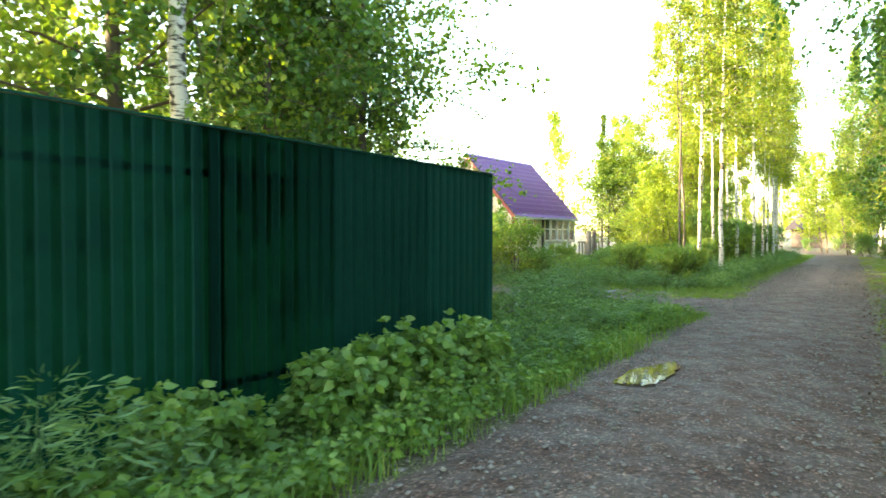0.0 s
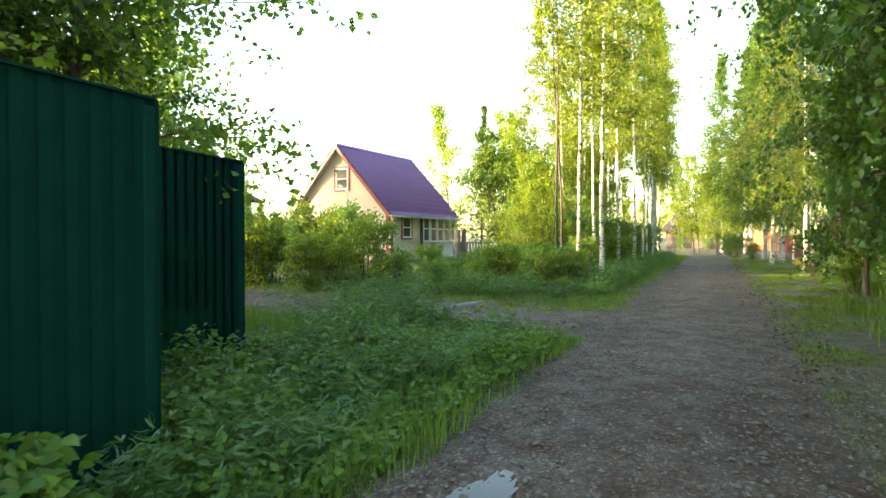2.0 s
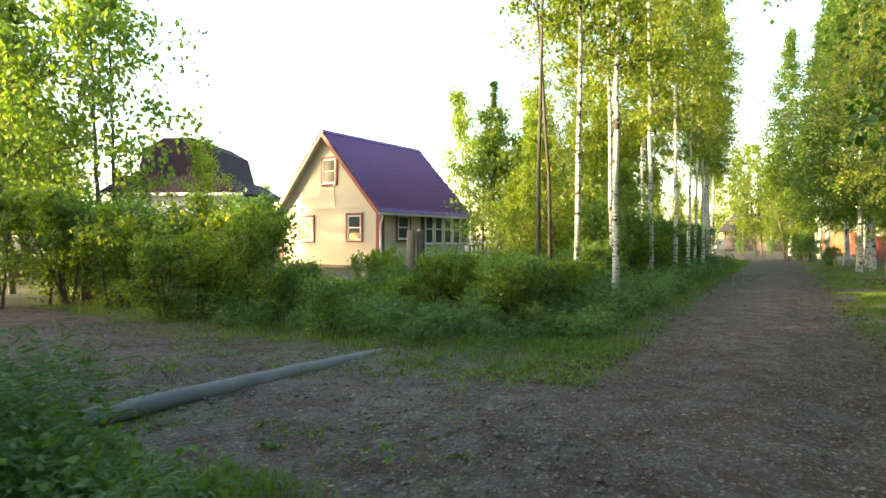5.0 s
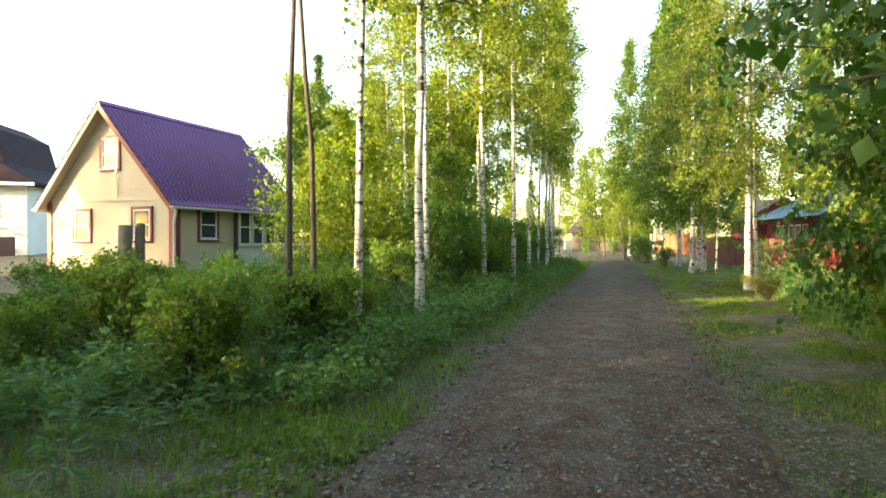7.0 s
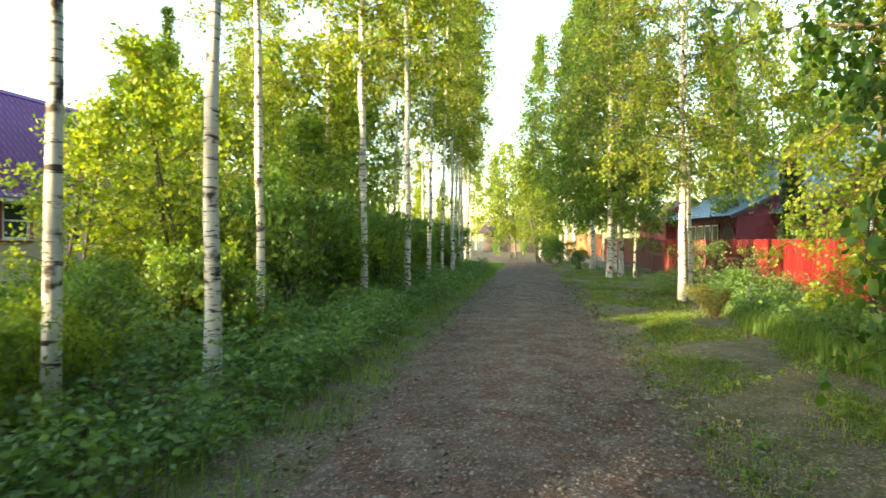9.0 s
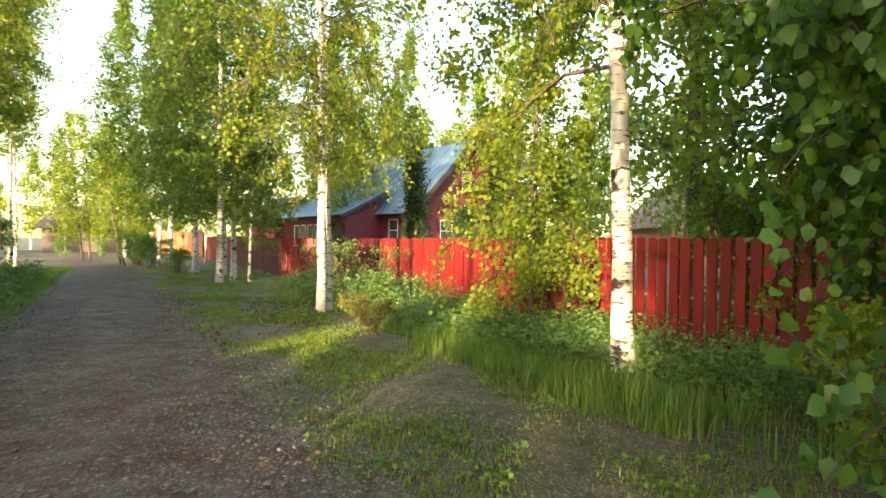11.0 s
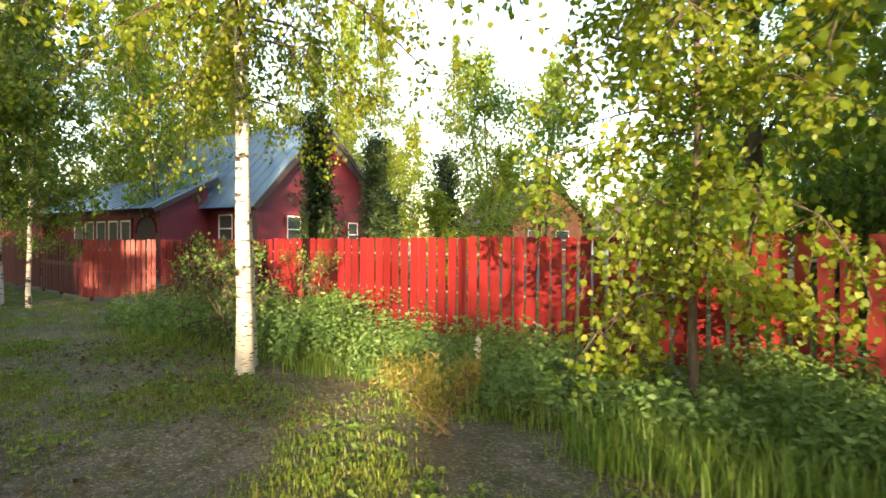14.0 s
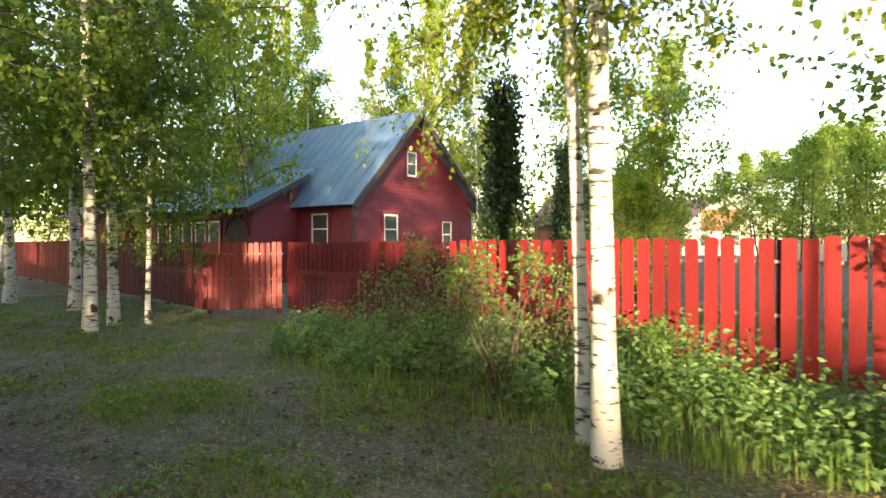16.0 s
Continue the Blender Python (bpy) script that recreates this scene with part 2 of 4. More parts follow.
def fast_mesh(name, verts, faces, smooth=False):
    """A mesh from numpy arrays of equal-sided faces."""
    me = bpy.data.meshes.new(name)
    verts, faces = np.asarray(verts, np.float32), np.asarray(faces, np.int32)
    k = faces.shape[1]
    me.vertices.add(len(verts))
    me.vertices.foreach_set("co", verts.ravel())
    me.loops.add(faces.size)
    me.loops.foreach_set("vertex_index", faces.ravel())
    me.polygons.add(len(faces))
    me.polygons.foreach_set("loop_start", np.arange(0, faces.size, k, dtype=np.int32))
    me.polygons.foreach_set("loop_total", np.full(len(faces), k, np.int32))
    if smooth:
        me.polygons.foreach_set("use_smooth", np.ones(len(faces), bool))
    me.update(calc_edges=True)
    return me


def hang(ob, parent):
    if parent:
        ob.parent = parent
    return ob


def part_mesh(name, me, material, parent, label=""):
    me.materials.clear()
    me.materials.append(material)
    ob = hang(new(name, me), parent)
    return tagged(ob, label)


def part(name, bm, material, parent, label="", bevel=0.0):
    if bevel:
        bmesh.ops.bevel(bm, geom=bm.edges[:], offset=bevel, segments=1, affect="EDGES")
    me = bpy.data.meshes.new(name)
    bm.to_mesh(me)
    bm.free()
    return part_mesh(name, me, material, parent, label)


def box(lo, hi, bm=None, m=None):
    bm = bm or bmesh.new()
    lo, hi = Vector(lo), Vector(hi)
    mat = Matrix.Translation((lo + hi) / 2) @ Matrix.Diagonal((*(hi - lo), 1))
    bmesh.ops.create_cube(bm, size=1.0, matrix=(m @ mat) if m else mat)
    return bm


def prism(outline, y0, y1, bm=None):
    """An outline in x and z drawn along y."""
    bm = bm or bmesh.new()
    a = [bm.verts.new((x, y0, z)) for x, z in outline]
    b = [bm.verts.new((x, y1, z)) for x, z in outline]
    k = len(outline)
    bm.faces.new(a)
    bm.faces.new(b[::-1])
    for i in range(k):
        bm.faces.new((a[i], b[i], b[(i + 1) % k], a[(i + 1) % k]))
    bmesh.ops.recalc_face_normals(bm, faces=bm.faces[:])
    return bm


def tube_arrays(path, radii, sides=8):
    path, radii = np.asarray(path, float), np.asarray(radii, float)
    d = np.gradient(path, axis=0)
    d /= np.linalg.norm(d, axis=1, keepdims=True) + 1e-9
    ref = np.where(np.abs(d[:, 2:3]) < 0.9, [[0, 0, 1.0]], [[1.0, 0, 0]])
    if np.abs(d[:, 2]).mean() > 0.8:
        ref = np.tile([[1.0, 0, 0]], (len(d), 1))
    a = np.cross(d, ref)
    a /= np.linalg.norm(a, axis=1, keepdims=True) + 1e-9
    b = np.cross(d, a)
    ang = np.linspace(0, 2 * np.pi, sides, endpoint=False)
    v = path[:, None] + radii[:, None, None] * (np.cos(ang)[None, :, None] * a[:, None] + np.sin(ang)[None, :, None] * b[:, None])
    k = len(path)
    i, j = np.meshgrid(np.arange(k - 1), np.arange(sides), indexing="ij")
    j2 = (j + 1) % sides
    f = np.stack([i * sides + j, i * sides + j2, (i + 1) * sides + j2, (i + 1) * sides + j], -1).reshape(-1, 4)
    return v.reshape(-1, 3), f


def join_tubes(tubes):
    vs, fs, o = [], [], 0
    for path, radii, sides in tubes:
        v, f = tube_arrays(path, radii, sides)
        vs.append(v)
        fs.append(f + o)
        o += len(v)
    return np.concatenate(vs), np.concatenate(fs)


def unit(v):
    return v / (np.linalg.norm(v, axis=-1, keepdims=True) + 1e-9)


def leaf_arrays(pts, ways, length, width, g, fold=0.18):
    """Folded leaves of two triangles: base at pts, tips along ways."""
    k = len(pts)
    length = length * g.uniform(0.65, 1.2, k)[:, None]
    ways = unit(ways)
    side = unit(np.cross(ways, g.normal(size=(k, 3))))
    up = np.cross(side, ways)
    mid = pts + ways * length * 0.45
    tip = pts + ways * length
    l, r = mid + side * length * width + up * length * fold, mid - side * length * width + up * length * fold
    v = np.stack([pts, r, tip, l], 1).reshape(-1, 3)
    i = np.arange(k)[:, None] * 4
    return v, np.concatenate([i + [0, 1, 2], i + [0, 2, 3]], 0)


def oval_arrays(pts, ways, length, width, g, fold=0.12):
    """Pointed oval leaves of four triangles, bent along the rib."""
    k = len(pts)
    length = length * g.uniform(0.65, 1.2, k)[:, None]
    ways = unit(ways)
    side = unit(np.cross(ways, g.normal(size=(k, 3))))
    up = np.cross(side, ways)
    rows = [pts]
    for q, w, lift in ((0.28, 0.95, 0.6), (0.62, 0.82, 0.9)):
        rows.append(pts + ways * length * q + side * length * width * w + up * length * fold * lift)
    rows.append(pts + ways * length - up * length * 0.08)
    for q, w, lift in ((0.62, 0.82, 0.9), (0.28, 0.95, 0.6)):
        rows.append(pts + ways * length * q - side * length * width * w + up * length * fold * lift)
    v = np.stack(rows, 1).reshape(-1, 3)
    i = np.arange(k)[:, None] * 6
    return v, np.concatenate([i + [0, 1, 5], i + [1, 2, 4], i + [1, 4, 5], i + [2, 3, 4]], 0)


def leaf_mesh(name, pts, ways, length, width, g, oval=False):
    v, f = (oval_arrays if oval else leaf_arrays)(pts, ways, length, width, g)
    return fast_mesh(name, v, f)


def wander(start, way, length, steps, g, bend=0.12, droop=0.0):
    """A twig's line: it wanders, and sinks or rises by droop a step."""
    p, d = np.array(start, float), unit(np.array(way, float))
    out = [p.copy()]
    for _ in range(steps):
        d = unit(d + g.normal(size=3) * bend + np.array([0, 0, -droop]))
        p = p + d * length / steps
        out.append(p.copy())
    return np.array(out)


def make_tree(name, label, seed, height, radius, bare, limbs, twigs, leaves, leaf_len, bark, leaf, spread=1.6, rise=0.5, droop=0.10,
              lean=(0, 0), leaf_width=0.36, category="tree", crown_top=0.35, stem_bend=0.05, sides=10, hang_leaves=0.6, twig_len=0.9, stems=1, oval=False):
    """A tree at the origin: trunk, branches with twigs, and leaves set along the twigs."""
    g = np.random.default_rng(seed)
    root = tagged(new(name), label, category)
    trunk_tubes, branch_tubes, pts, ways = [], [], [], []
    for st in range(stems):
        sway = g.normal(size=2) * 0.6
        off = g.normal(size=2) * (0.0 if stems == 1 else 0.12)
        k = 18
        hs = np.linspace(-0.15, height * (1 if st == 0 else g.uniform(0.7, 1)), k)
        q = hs / height
        path = np.stack([off[0] + lean[0] * q * height + stem_bend * height * 0.3 * np.sin(q * 3.0 + sway[0]) * q + sway[0] * q * (stems > 1) * 0.8,
                         off[1] + lean[1] * q * height + stem_bend * height * 0.3 * np.sin(q * 2.6 + sway[1]) * q + sway[1] * q * (stems > 1) * 0.8, hs], 1)
        path[:, :2] += g.normal(size=(k, 2)) * radius * 0.18
        rad = radius * (1 - 0.92 * q.clip(0, 1) ** 0.9) * (1 + 0.28 * np.exp(-(hs.clip(0) / 0.25)))
        trunk_tubes.append((path, rad, sides))
        for i in range(limbs // stems):
            h = bare + (height - bare) * (0.02 + 0.96 * ((i + g.uniform(0, 0.9)) / (limbs // stems)))
            j = min(int(np.searchsorted(hs, h)), k - 1)
            start = path[j - 1] + (path[j] - path[j - 1]) * ((h - hs[j - 1]) / (hs[j] - hs[j - 1])).clip(0, 1)
            along = (h - bare) / max(height - bare, 0.1)
            reach = spread * (np.sin(np.pi * min(1.0, 0.22 + along * 0.95)) ** 0.8 * (1 - crown_top * along) + 0.12) * g.uniform(0.6, 1.25)
            az = i * 2.4 + g.uniform(-0.5, 0.5)
            limb = wander(start, (np.cos(az), np.sin(az), rise + 0.5 * along), reach, 6, g, 0.13, droop)
            branch_tubes.append((limb[::2], np.linspace(radius * 0.22 * (1.1 - along), 0.006, 4), 4))
            for t in range(twigs):
                b = limb[g.integers(1, 7)]
                tw = wander(b, g.normal(size=3) * (1, 1, 0.5) + (np.cos(az) * 0.6, np.sin(az) * 0.6, 0.0), reach * twig_len * g.uniform(0.25, 0.6), 4, g, 0.2, droop * 2.2)
                branch_tubes.append((tw[::2], np.linspace(0.008, 0.003, 3), 3))
                m = max(2, int(leaves / (limbs * twigs)))
                pos = g.uniform(0.1, 1, m) * 3.999
                a = pos.astype(int)
                lp = tw[a] + (tw[a + 1] - tw[a]) * (pos - a)[:, None] + g.normal(size=(m, 3)) * leaf_len * 1.1
                pts.append(lp)
                ways.append(g.normal(size=(m, 3)) + np.array([0, 0, -hang_leaves]))
    part_mesh("trunk", fast_mesh("trunk", *join_tubes(trunk_tubes), smooth=True), bark, root)
    tagged(part_mesh("branchwork", fast_mesh("branchwork", *join_tubes(branch_tubes), smooth=True), M_TWIG, root), kind="stuff")
    part_mesh("crown", leaf_mesh("crown", np.concatenate(pts), np.concatenate(ways), leaf_len, leaf_width, g, oval), leaf, root)
    return root


def put_tree(proto, x, y, turn=0.0, size=1.0, label="", group="", z=0.0, tall=1.0):
    c = copy_thing(proto, pose(x, y, z, 0, 0, turn) @ Matrix.Diagonal((size, size, size * tall, 1)))
    return tagged(c, label, group=group)


def plant_all(proto, spots, group=""):
    """Copies of a tree at (x, y, turn, size, tall); the first spot takes the tree itself."""
    if group:
        tagged(proto, group=group)
    for x, y, turn, size, tall in spots[1:]:
        put_tree(proto, x, y, turn, size, tall=tall, z=float(ground_z(x, y)))
    x, y, turn, size, tall = spots[0]
    proto.matrix_basis = pose(x, y, float(ground_z(x, y)), 0, 0, turn) @ Matrix.Diagonal((size, size, size * tall, 1))


def empty(name, label, category, m=None, group="", kind=""):
    e = tagged(new(name), label, category, group, kind)
    if m:
        e.matrix_basis = m
    return e


# ---- ground, road, lane ----
def ground_z(x, y):
    s, n = sn(x, y)
    off = np.clip((np.abs(n + 0.3) - 1.6) / 1.5, 0, 1)
    hollow = 0.11 * np.exp(-((s - 22.0) / 3.0) ** 2 - ((n - 4.5) / 0.8) ** 2)
    return -0.012 - hollow + off * (0.014 + 0.035 * np.sin(0.9 * x + 0.4) * np.sin(0.8 * y) + 0.02 * np.sin(2.3 * x + 1.1 * y))


def build_ground():
    far = np.array([100, 140, 200, 320, 600, 1200, 2500.0])
    ax = np.concatenate([-far[::-1] - 20, np.arange(-50, 100, 0.75), far])
    ay = np.concatenate([-far[::-1], np.arange(-40, 120, 0.75), far + 30])
    x, y = np.meshgrid(ax, ay, indexing="ij")
    near = (np.abs(x - 20) < 80) & (np.abs(y - 30) < 80)
    z = np.where(near, ground_z(x, y), 0.0)
    a, b = len(ax), len(ay)
    i, j = np.meshgrid(np.arange(a - 1), np.arange(b - 1), indexing="ij")
    q = np.stack([i * b + j, (i + 1) * b + j, (i + 1) * b + j + 1, i * b + j + 1], -1).reshape(-1, 4)
    me = fast_mesh("ground", np.stack([x, y, z], -1).reshape(-1, 3), q, True)
    tagged(part_mesh("ground", me, M_SOIL, None), "brown soil with moss and worn grass", "ground", kind="structure")


def strip(name, label, s0, s1, lo, hi, step, frame_at, z, material, category, drop=lambda s: 0.0):
    """A strip with ragged edges, drawn along one way."""
    ss = np.arange(s0, s1, step)
    k = 13
    rows = []
    for s in ss:
        a = lo(s) + 0.10 * noise.noise((s * 0.9, 3.1, 0)) + 0.06 * noise.noise((s * 4.0, 8.0, 0))
        b = hi(s) + 0.10 * noise.noise((s * 0.9, 9.1, 0)) + 0.06 * noise.noise((s * 4.0, 1.0, 0))
        for w in np.linspace(0, 1, k):
            n = a + (b - a) * w
            edge = min(w, 1 - w)
            p = frame_at(s, n)
            h = z - drop(s) + 0.03 * math.sin(math.pi * w) + 0.012 * noise.noise((s * 1.7, n * 1.7, 0)) - (0.035 if edge == 0 else 0)
            h -= 0.018 * (math.exp(-((w - 0.27) / 0.09) ** 2) + math.exp(-((w - 0.75) / 0.09) ** 2))
            rows.append((p.x, p.y, h))
    m = len(ss)
    i, j = np.meshgrid(np.arange(m - 1), np.arange(k - 1), indexing="ij")
    q = np.stack([i * k + j, i * k + j + 1, (i + 1) * k + j + 1, (i + 1) * k + j], -1).reshape(-1, 4)
    tagged(part_mesh(name, fast_mesh(name, np.array(rows), q, True), material, None), label, category, kind="structure")


def road_at(s, n):
    bend = max(0.0, s - 44) ** 2 * 0.010
    return at(s, n - bend)


build_ground()
strip("road", "grey-brown gravel road with worn wheel tracks", -16, 76, lambda s: -1.5 - 0.2 * math.exp(-((s - 13) / 3) ** 2), lambda s: 0.92, 0.3, road_at, 0.004, M_ROAD, "road")
strip("lane", "gravel side lane with tufts of grass", 1.1, 30, lambda s: 10.3 - 0.6 * max(0, 2.8 - s) , lambda s: 13.6 + 1.6 * max(0.0, 2.6 - s), 0.3,
      lambda s, n: at(n + 0.02 * (s - 2), -s), -0.004, M_ROAD, "road", lambda s: 0.06 * max(0.0, 1.9 - s))


def build_puddle():
    g = np.random.default_rng(3)
    bm = bmesh.new()
    vs = []
    for i in range(160):
        a = i / 160 * 2 * math.pi
        r = 1 + 0.35 * noise.noise((math.cos(a) * 1.6, math.sin(a) * 1.6, 5.0)) + 0.20 * noise.noise((math.cos(a) * 5, math.sin(a) * 5, 2.0)) + 0.14 * noise.noise((math.cos(a) * 16, math.sin(a) * 16, 4.0))
        p = at(5.70 + 0.60 * r * math.cos(a), -0.98 + 0.17 * r * math.sin(a) + 0.07 * math.cos(a), 0.030)
        vs.append(bm.verts.new(p))
    bm.faces.new(vs)
    tagged(part("puddle", bm, M_WATER, None), "shallow rain puddle reflecting the sky on the gravel", "puddle", kind="structure")


build_puddle()


def build_pebbles():
    """Loose stones on the road and lane."""
    g = np.random.default_rng(11)
    ico = np.array([(0, 0, 1), (0.9, 0, 0.1), (0.28, 0.85, 0.05), (-0.72, 0.53, 0.1), (-0.72, -0.53, 0), (0.28, -0.85, 0.1), (0, 0, -0.6)])
    tri = np.array([(0, 1, 2), (0, 2, 3), (0, 3, 4), (0, 4, 5), (0, 5, 1), (6, 2, 1), (6, 3, 2), (6, 4, 3), (6, 5, 4), (6, 1, 5)])
    k = 26000
    s, n = g.uniform(-1, 32, k), g.uniform(-1.75, 1.3, k)
    lane = g.uniform(size=k) < 0.16
    n = np.where(lane, -g.uniform(1.5, 9, k), n)
    s = np.where(lane, g.uniform(10.3, 13.5, k), s)
    size = 0.007 + 0.021 * g.uniform(size=k) ** 3
    a = g.uniform(0, 6.3, k)
    v = ico[None] * size[:, None, None] * g.uniform(0.6, 1.3, (k, 1, 3)) * (1, 1, 0.6)
    v = np.stack([v[..., 0] * np.cos(a)[:, None] - v[..., 1] * np.sin(a)[:, None], v[..., 0] * np.sin(a)[:, None] + v[..., 1] * np.cos(a)[:, None], v[..., 2]], -1)
    v[..., 0] += (s * U.x + n * N.x)[:, None]
    v[..., 1] += (s * U.y + n * N.y)[:, None]
    v[..., 2] += 0.026 + size[:, None] * 0.1
    f = (tri[None] + np.arange(k)[:, None, None] * 7).reshape(-1, 3)
    tagged(part_mesh("gravel_stones", fast_mesh("gravel_stones", v.reshape(-1, 3), f), M_PEBBLE, None), "loose grey stones on the gravel", "gravel", kind="stuff")


build_pebbles()


# ---- green steel fence ----
def corrugated(width, height):
    """One profiled steel sheet, ribs upright, in x and z."""
    pitch, depth, t = 0.115, 0.006, 0.002
    k = int(round(width / pitch))
    pitch = width / k
    pts = []
    for i in range(k):
        x = i * pitch
        pts += [(x, 0), (x + 0.052, 0), (x + 0.065, depth), (x + 0.102, depth)]
    pts += [(k * pitch, 0), (k * pitch + 0.03, 0)]
    bm = bmesh.new()
    rows = [[bm.verts.new((x, y + o, z)) for x, y in pts] for z, o in ((0, 0), (height, 0))]
    for i in range(len(pts) - 1):
        bm.faces.new((rows[0][i], rows[0][i + 1], rows[1][i + 1], rows[1][i]))
    bmesh.ops.solidify(bm, geom=bm.faces[:], thickness=t)
    me = bpy.data.meshes.new("sheet")
    bm.to_mesh(me)
    bm.free()
    return me, k * pitch


def green_fence(start, end, z0, z1, g):
    start, end = Vector(start), Vector(end)
    run = (end - start).length
    turn = math.degrees(math.atan2(end.y - start.y, end.x - start.x))
    root = empty("sheet_fence", "dark green profiled steel sheet fence", "fence", pose(start.x, start.y, 0, 0, 0, turn), "green fence runs")
    count = max(1, round(run / 1.15))
    me, w = corrugated(run / count, z1 - z0)
    me.materials.append(M_GREEN)
    for i in range(count):
        o = hang(new("sheet", me), root)
        o.location = (i * run / count, -0.002 * (i % 2) - 0.016, z0 + g.uniform(-0.006, 0.006))
    for i in range(count // 2 + 1):
        x = min(i * 2.3, run - 0.03)
        part("post", box((x - 0.03, 0.004, -0.3), (x + 0.03, 0.064, z1 - 0.04)), M_GREEN, root, bevel=0.004)
    for z in (z0 + 0.35, z1 - 0.3):
        part("rail", box((0, 0.004, z), (run, 0.03, z + 0.04)), M_GREEN, root)
    part("cap_strip", box((0, -0.03, z1), (run, 0.022, z1 + 0.012)), M_GREEN, root)
    return root


grnd = random.Random(4)
green_fence(at(-13.8, -2.72), at(5.62, -2.66), 0.0, 1.97, grnd)
green_fence(at(5.62, -2.66), at(5.70, -4.33), 0.0, 1.97, grnd)
green_fence(at(5.70, -4.33), at(8.05, -4.47), -0.01, 2.04, grnd)
green_fence(at(8.05, -4.47), at(9.2, -17.0), -0.01, 2.04, grnd)
# earth and brick rubble under the set-back run
for i in range(16):
    rs = random.Random(i)
    p = at(5.9 + i * 0.13, -4.30 + rs.uniform(-0.05, 0.12))
    b = part("rubble_brick", box((-0.11, -0.05, -0.03), (0.11, 0.05, 0.04)), M_DARKBARK if i % 3 else M_ORANGE, None, bevel=0.012)
    tagged(b, "old broken brick half sunk in the soil", "brick", "rubble under the fence")
    b.matrix_basis = pose(p.x, p.y, 0.03, rs.uniform(-12, 12), rs.uniform(-12, 12), rs.uniform(0, 180))

# ---- old pipe beside the lane ----
pipe_path = [at(9.9, -4.12, 0.075), at(11.4, -4.10, 0.06), at(12.8, -4.02, 0.03), at(14.2, -3.95, -0.06)]
pts_pipe = np.array([pipe_path[0] + (pipe_path[3] - pipe_path[0]) * q + Vector((0, 0, 0.02 * math.sin(q * 3))) for q in np.linspace(0, 1, 14)])
pipe = part_mesh("pipe", fast_mesh("pipe", *join_tubes([(pts_pipe, np.full(14, 0.078), 16), (pts_pipe[:2] * (1, 1, 1), np.full(2, 0.062), 16)]), smooth=True), M_PIPE, None)
tagged(pipe, "long grey cement pipe half sunk along the lane", "pipe")

# ---- red picket fence ----
BOARD_W, PITCH, FENCE_H = 0.125, 0.170, 1.40


def board_mesh(height, w=BOARD_W):
    bm = prism([(-w / 2, 0), (w / 2, 0), (w / 2, height - 0.02), (w / 2 - 0.022, height), (-w / 2 + 0.022, height), (-w / 2, height - 0.02)], -0.011, 0.011)
    me = bpy.data.meshes.new("board")
    bm.to_mesh(me)
    bm.free()
    return me


def picket_fence(start, end, g, z0=0.10, label="bright red wooden picket fence on steel rails", backed=False, pitch=PITCH, w=BOARD_W, m=None, h=FENCE_H):
    start, end = Vector(start), Vector(end)
    run = (end - start).length
    turn = math.degrees(math.atan2(end.y - start.y, end.x - start.x))
    root = empty("picket_fence", label, "fence", pose(start.x, start.y, 0, 0, 0, turn), "red fence runs")
    me = board_mesh(h - z0, w)
    me.materials.append(m or M_RED)
    k = int(run / pitch)
    for i in range(k):
        o = hang(new("board", me), root)
        o.matrix_basis = pose((i + 0.5) * run / k + g.uniform(-0.006, 0.006), g.uniform(-0.004, 0.004), z0 + g.uniform(-0.012, 0.012), g.uniform(-0.4, 0.4), g.uniform(-0.5, 0.5), g.uniform(-1.5, 1.5))
    if backed:
        mb = board_mesh(h - 0.82, w)
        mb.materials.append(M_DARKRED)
        for i in range(k):
            o = hang(new("backing_board", mb), root)
            o.matrix_basis = pose((i + 1) * run / k - 0.01, -0.034, 0.80)
        part("cross_board", box((0, 0.013, 0.77), (run, 0.034, 0.87)), m or M_RED, root)
    for z in (0.34, 0.66 if not backed else 0.60, 1.16):
        part("rail", box((0, -0.060, z), (run, -0.036 - (0.012 if backed else 0), z + 0.030)), M_RAIL, root)
    for i in range(int(run / 2.4) + 1):
        x = i * 2.4 + 0.09
        if x < run:
            part("post", box((x - 0.04, -0.13, -0.3), (x + 0.04, -0.062, h - 0.02)), M_DARKRED, root, bevel=0.005)
    return root


frnd = random.Random(9)
# boards face the road: runs go down the road so that their +y side looks back
picket_fence(at(13.0, 5.72), at(31.6, 5.86), frnd)
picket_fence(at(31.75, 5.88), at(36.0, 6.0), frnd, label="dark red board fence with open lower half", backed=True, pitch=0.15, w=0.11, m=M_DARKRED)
picket_fence(at(36.1, 5.95), at(37.0, 4.75), frnd, label="sunlit red wooden gate of narrow boards", pitch=0.105, w=0.085)
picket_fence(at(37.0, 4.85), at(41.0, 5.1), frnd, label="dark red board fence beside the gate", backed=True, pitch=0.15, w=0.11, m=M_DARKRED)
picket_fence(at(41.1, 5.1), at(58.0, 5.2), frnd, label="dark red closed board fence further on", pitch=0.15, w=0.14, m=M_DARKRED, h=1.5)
picket_fence(at(62.0, 5.6), at(72.0, 3.0), frnd, label="orange-brown board fence at the end of the road", pitch=0.15, w=0.14, m=M_ORANGE, h=1.9)


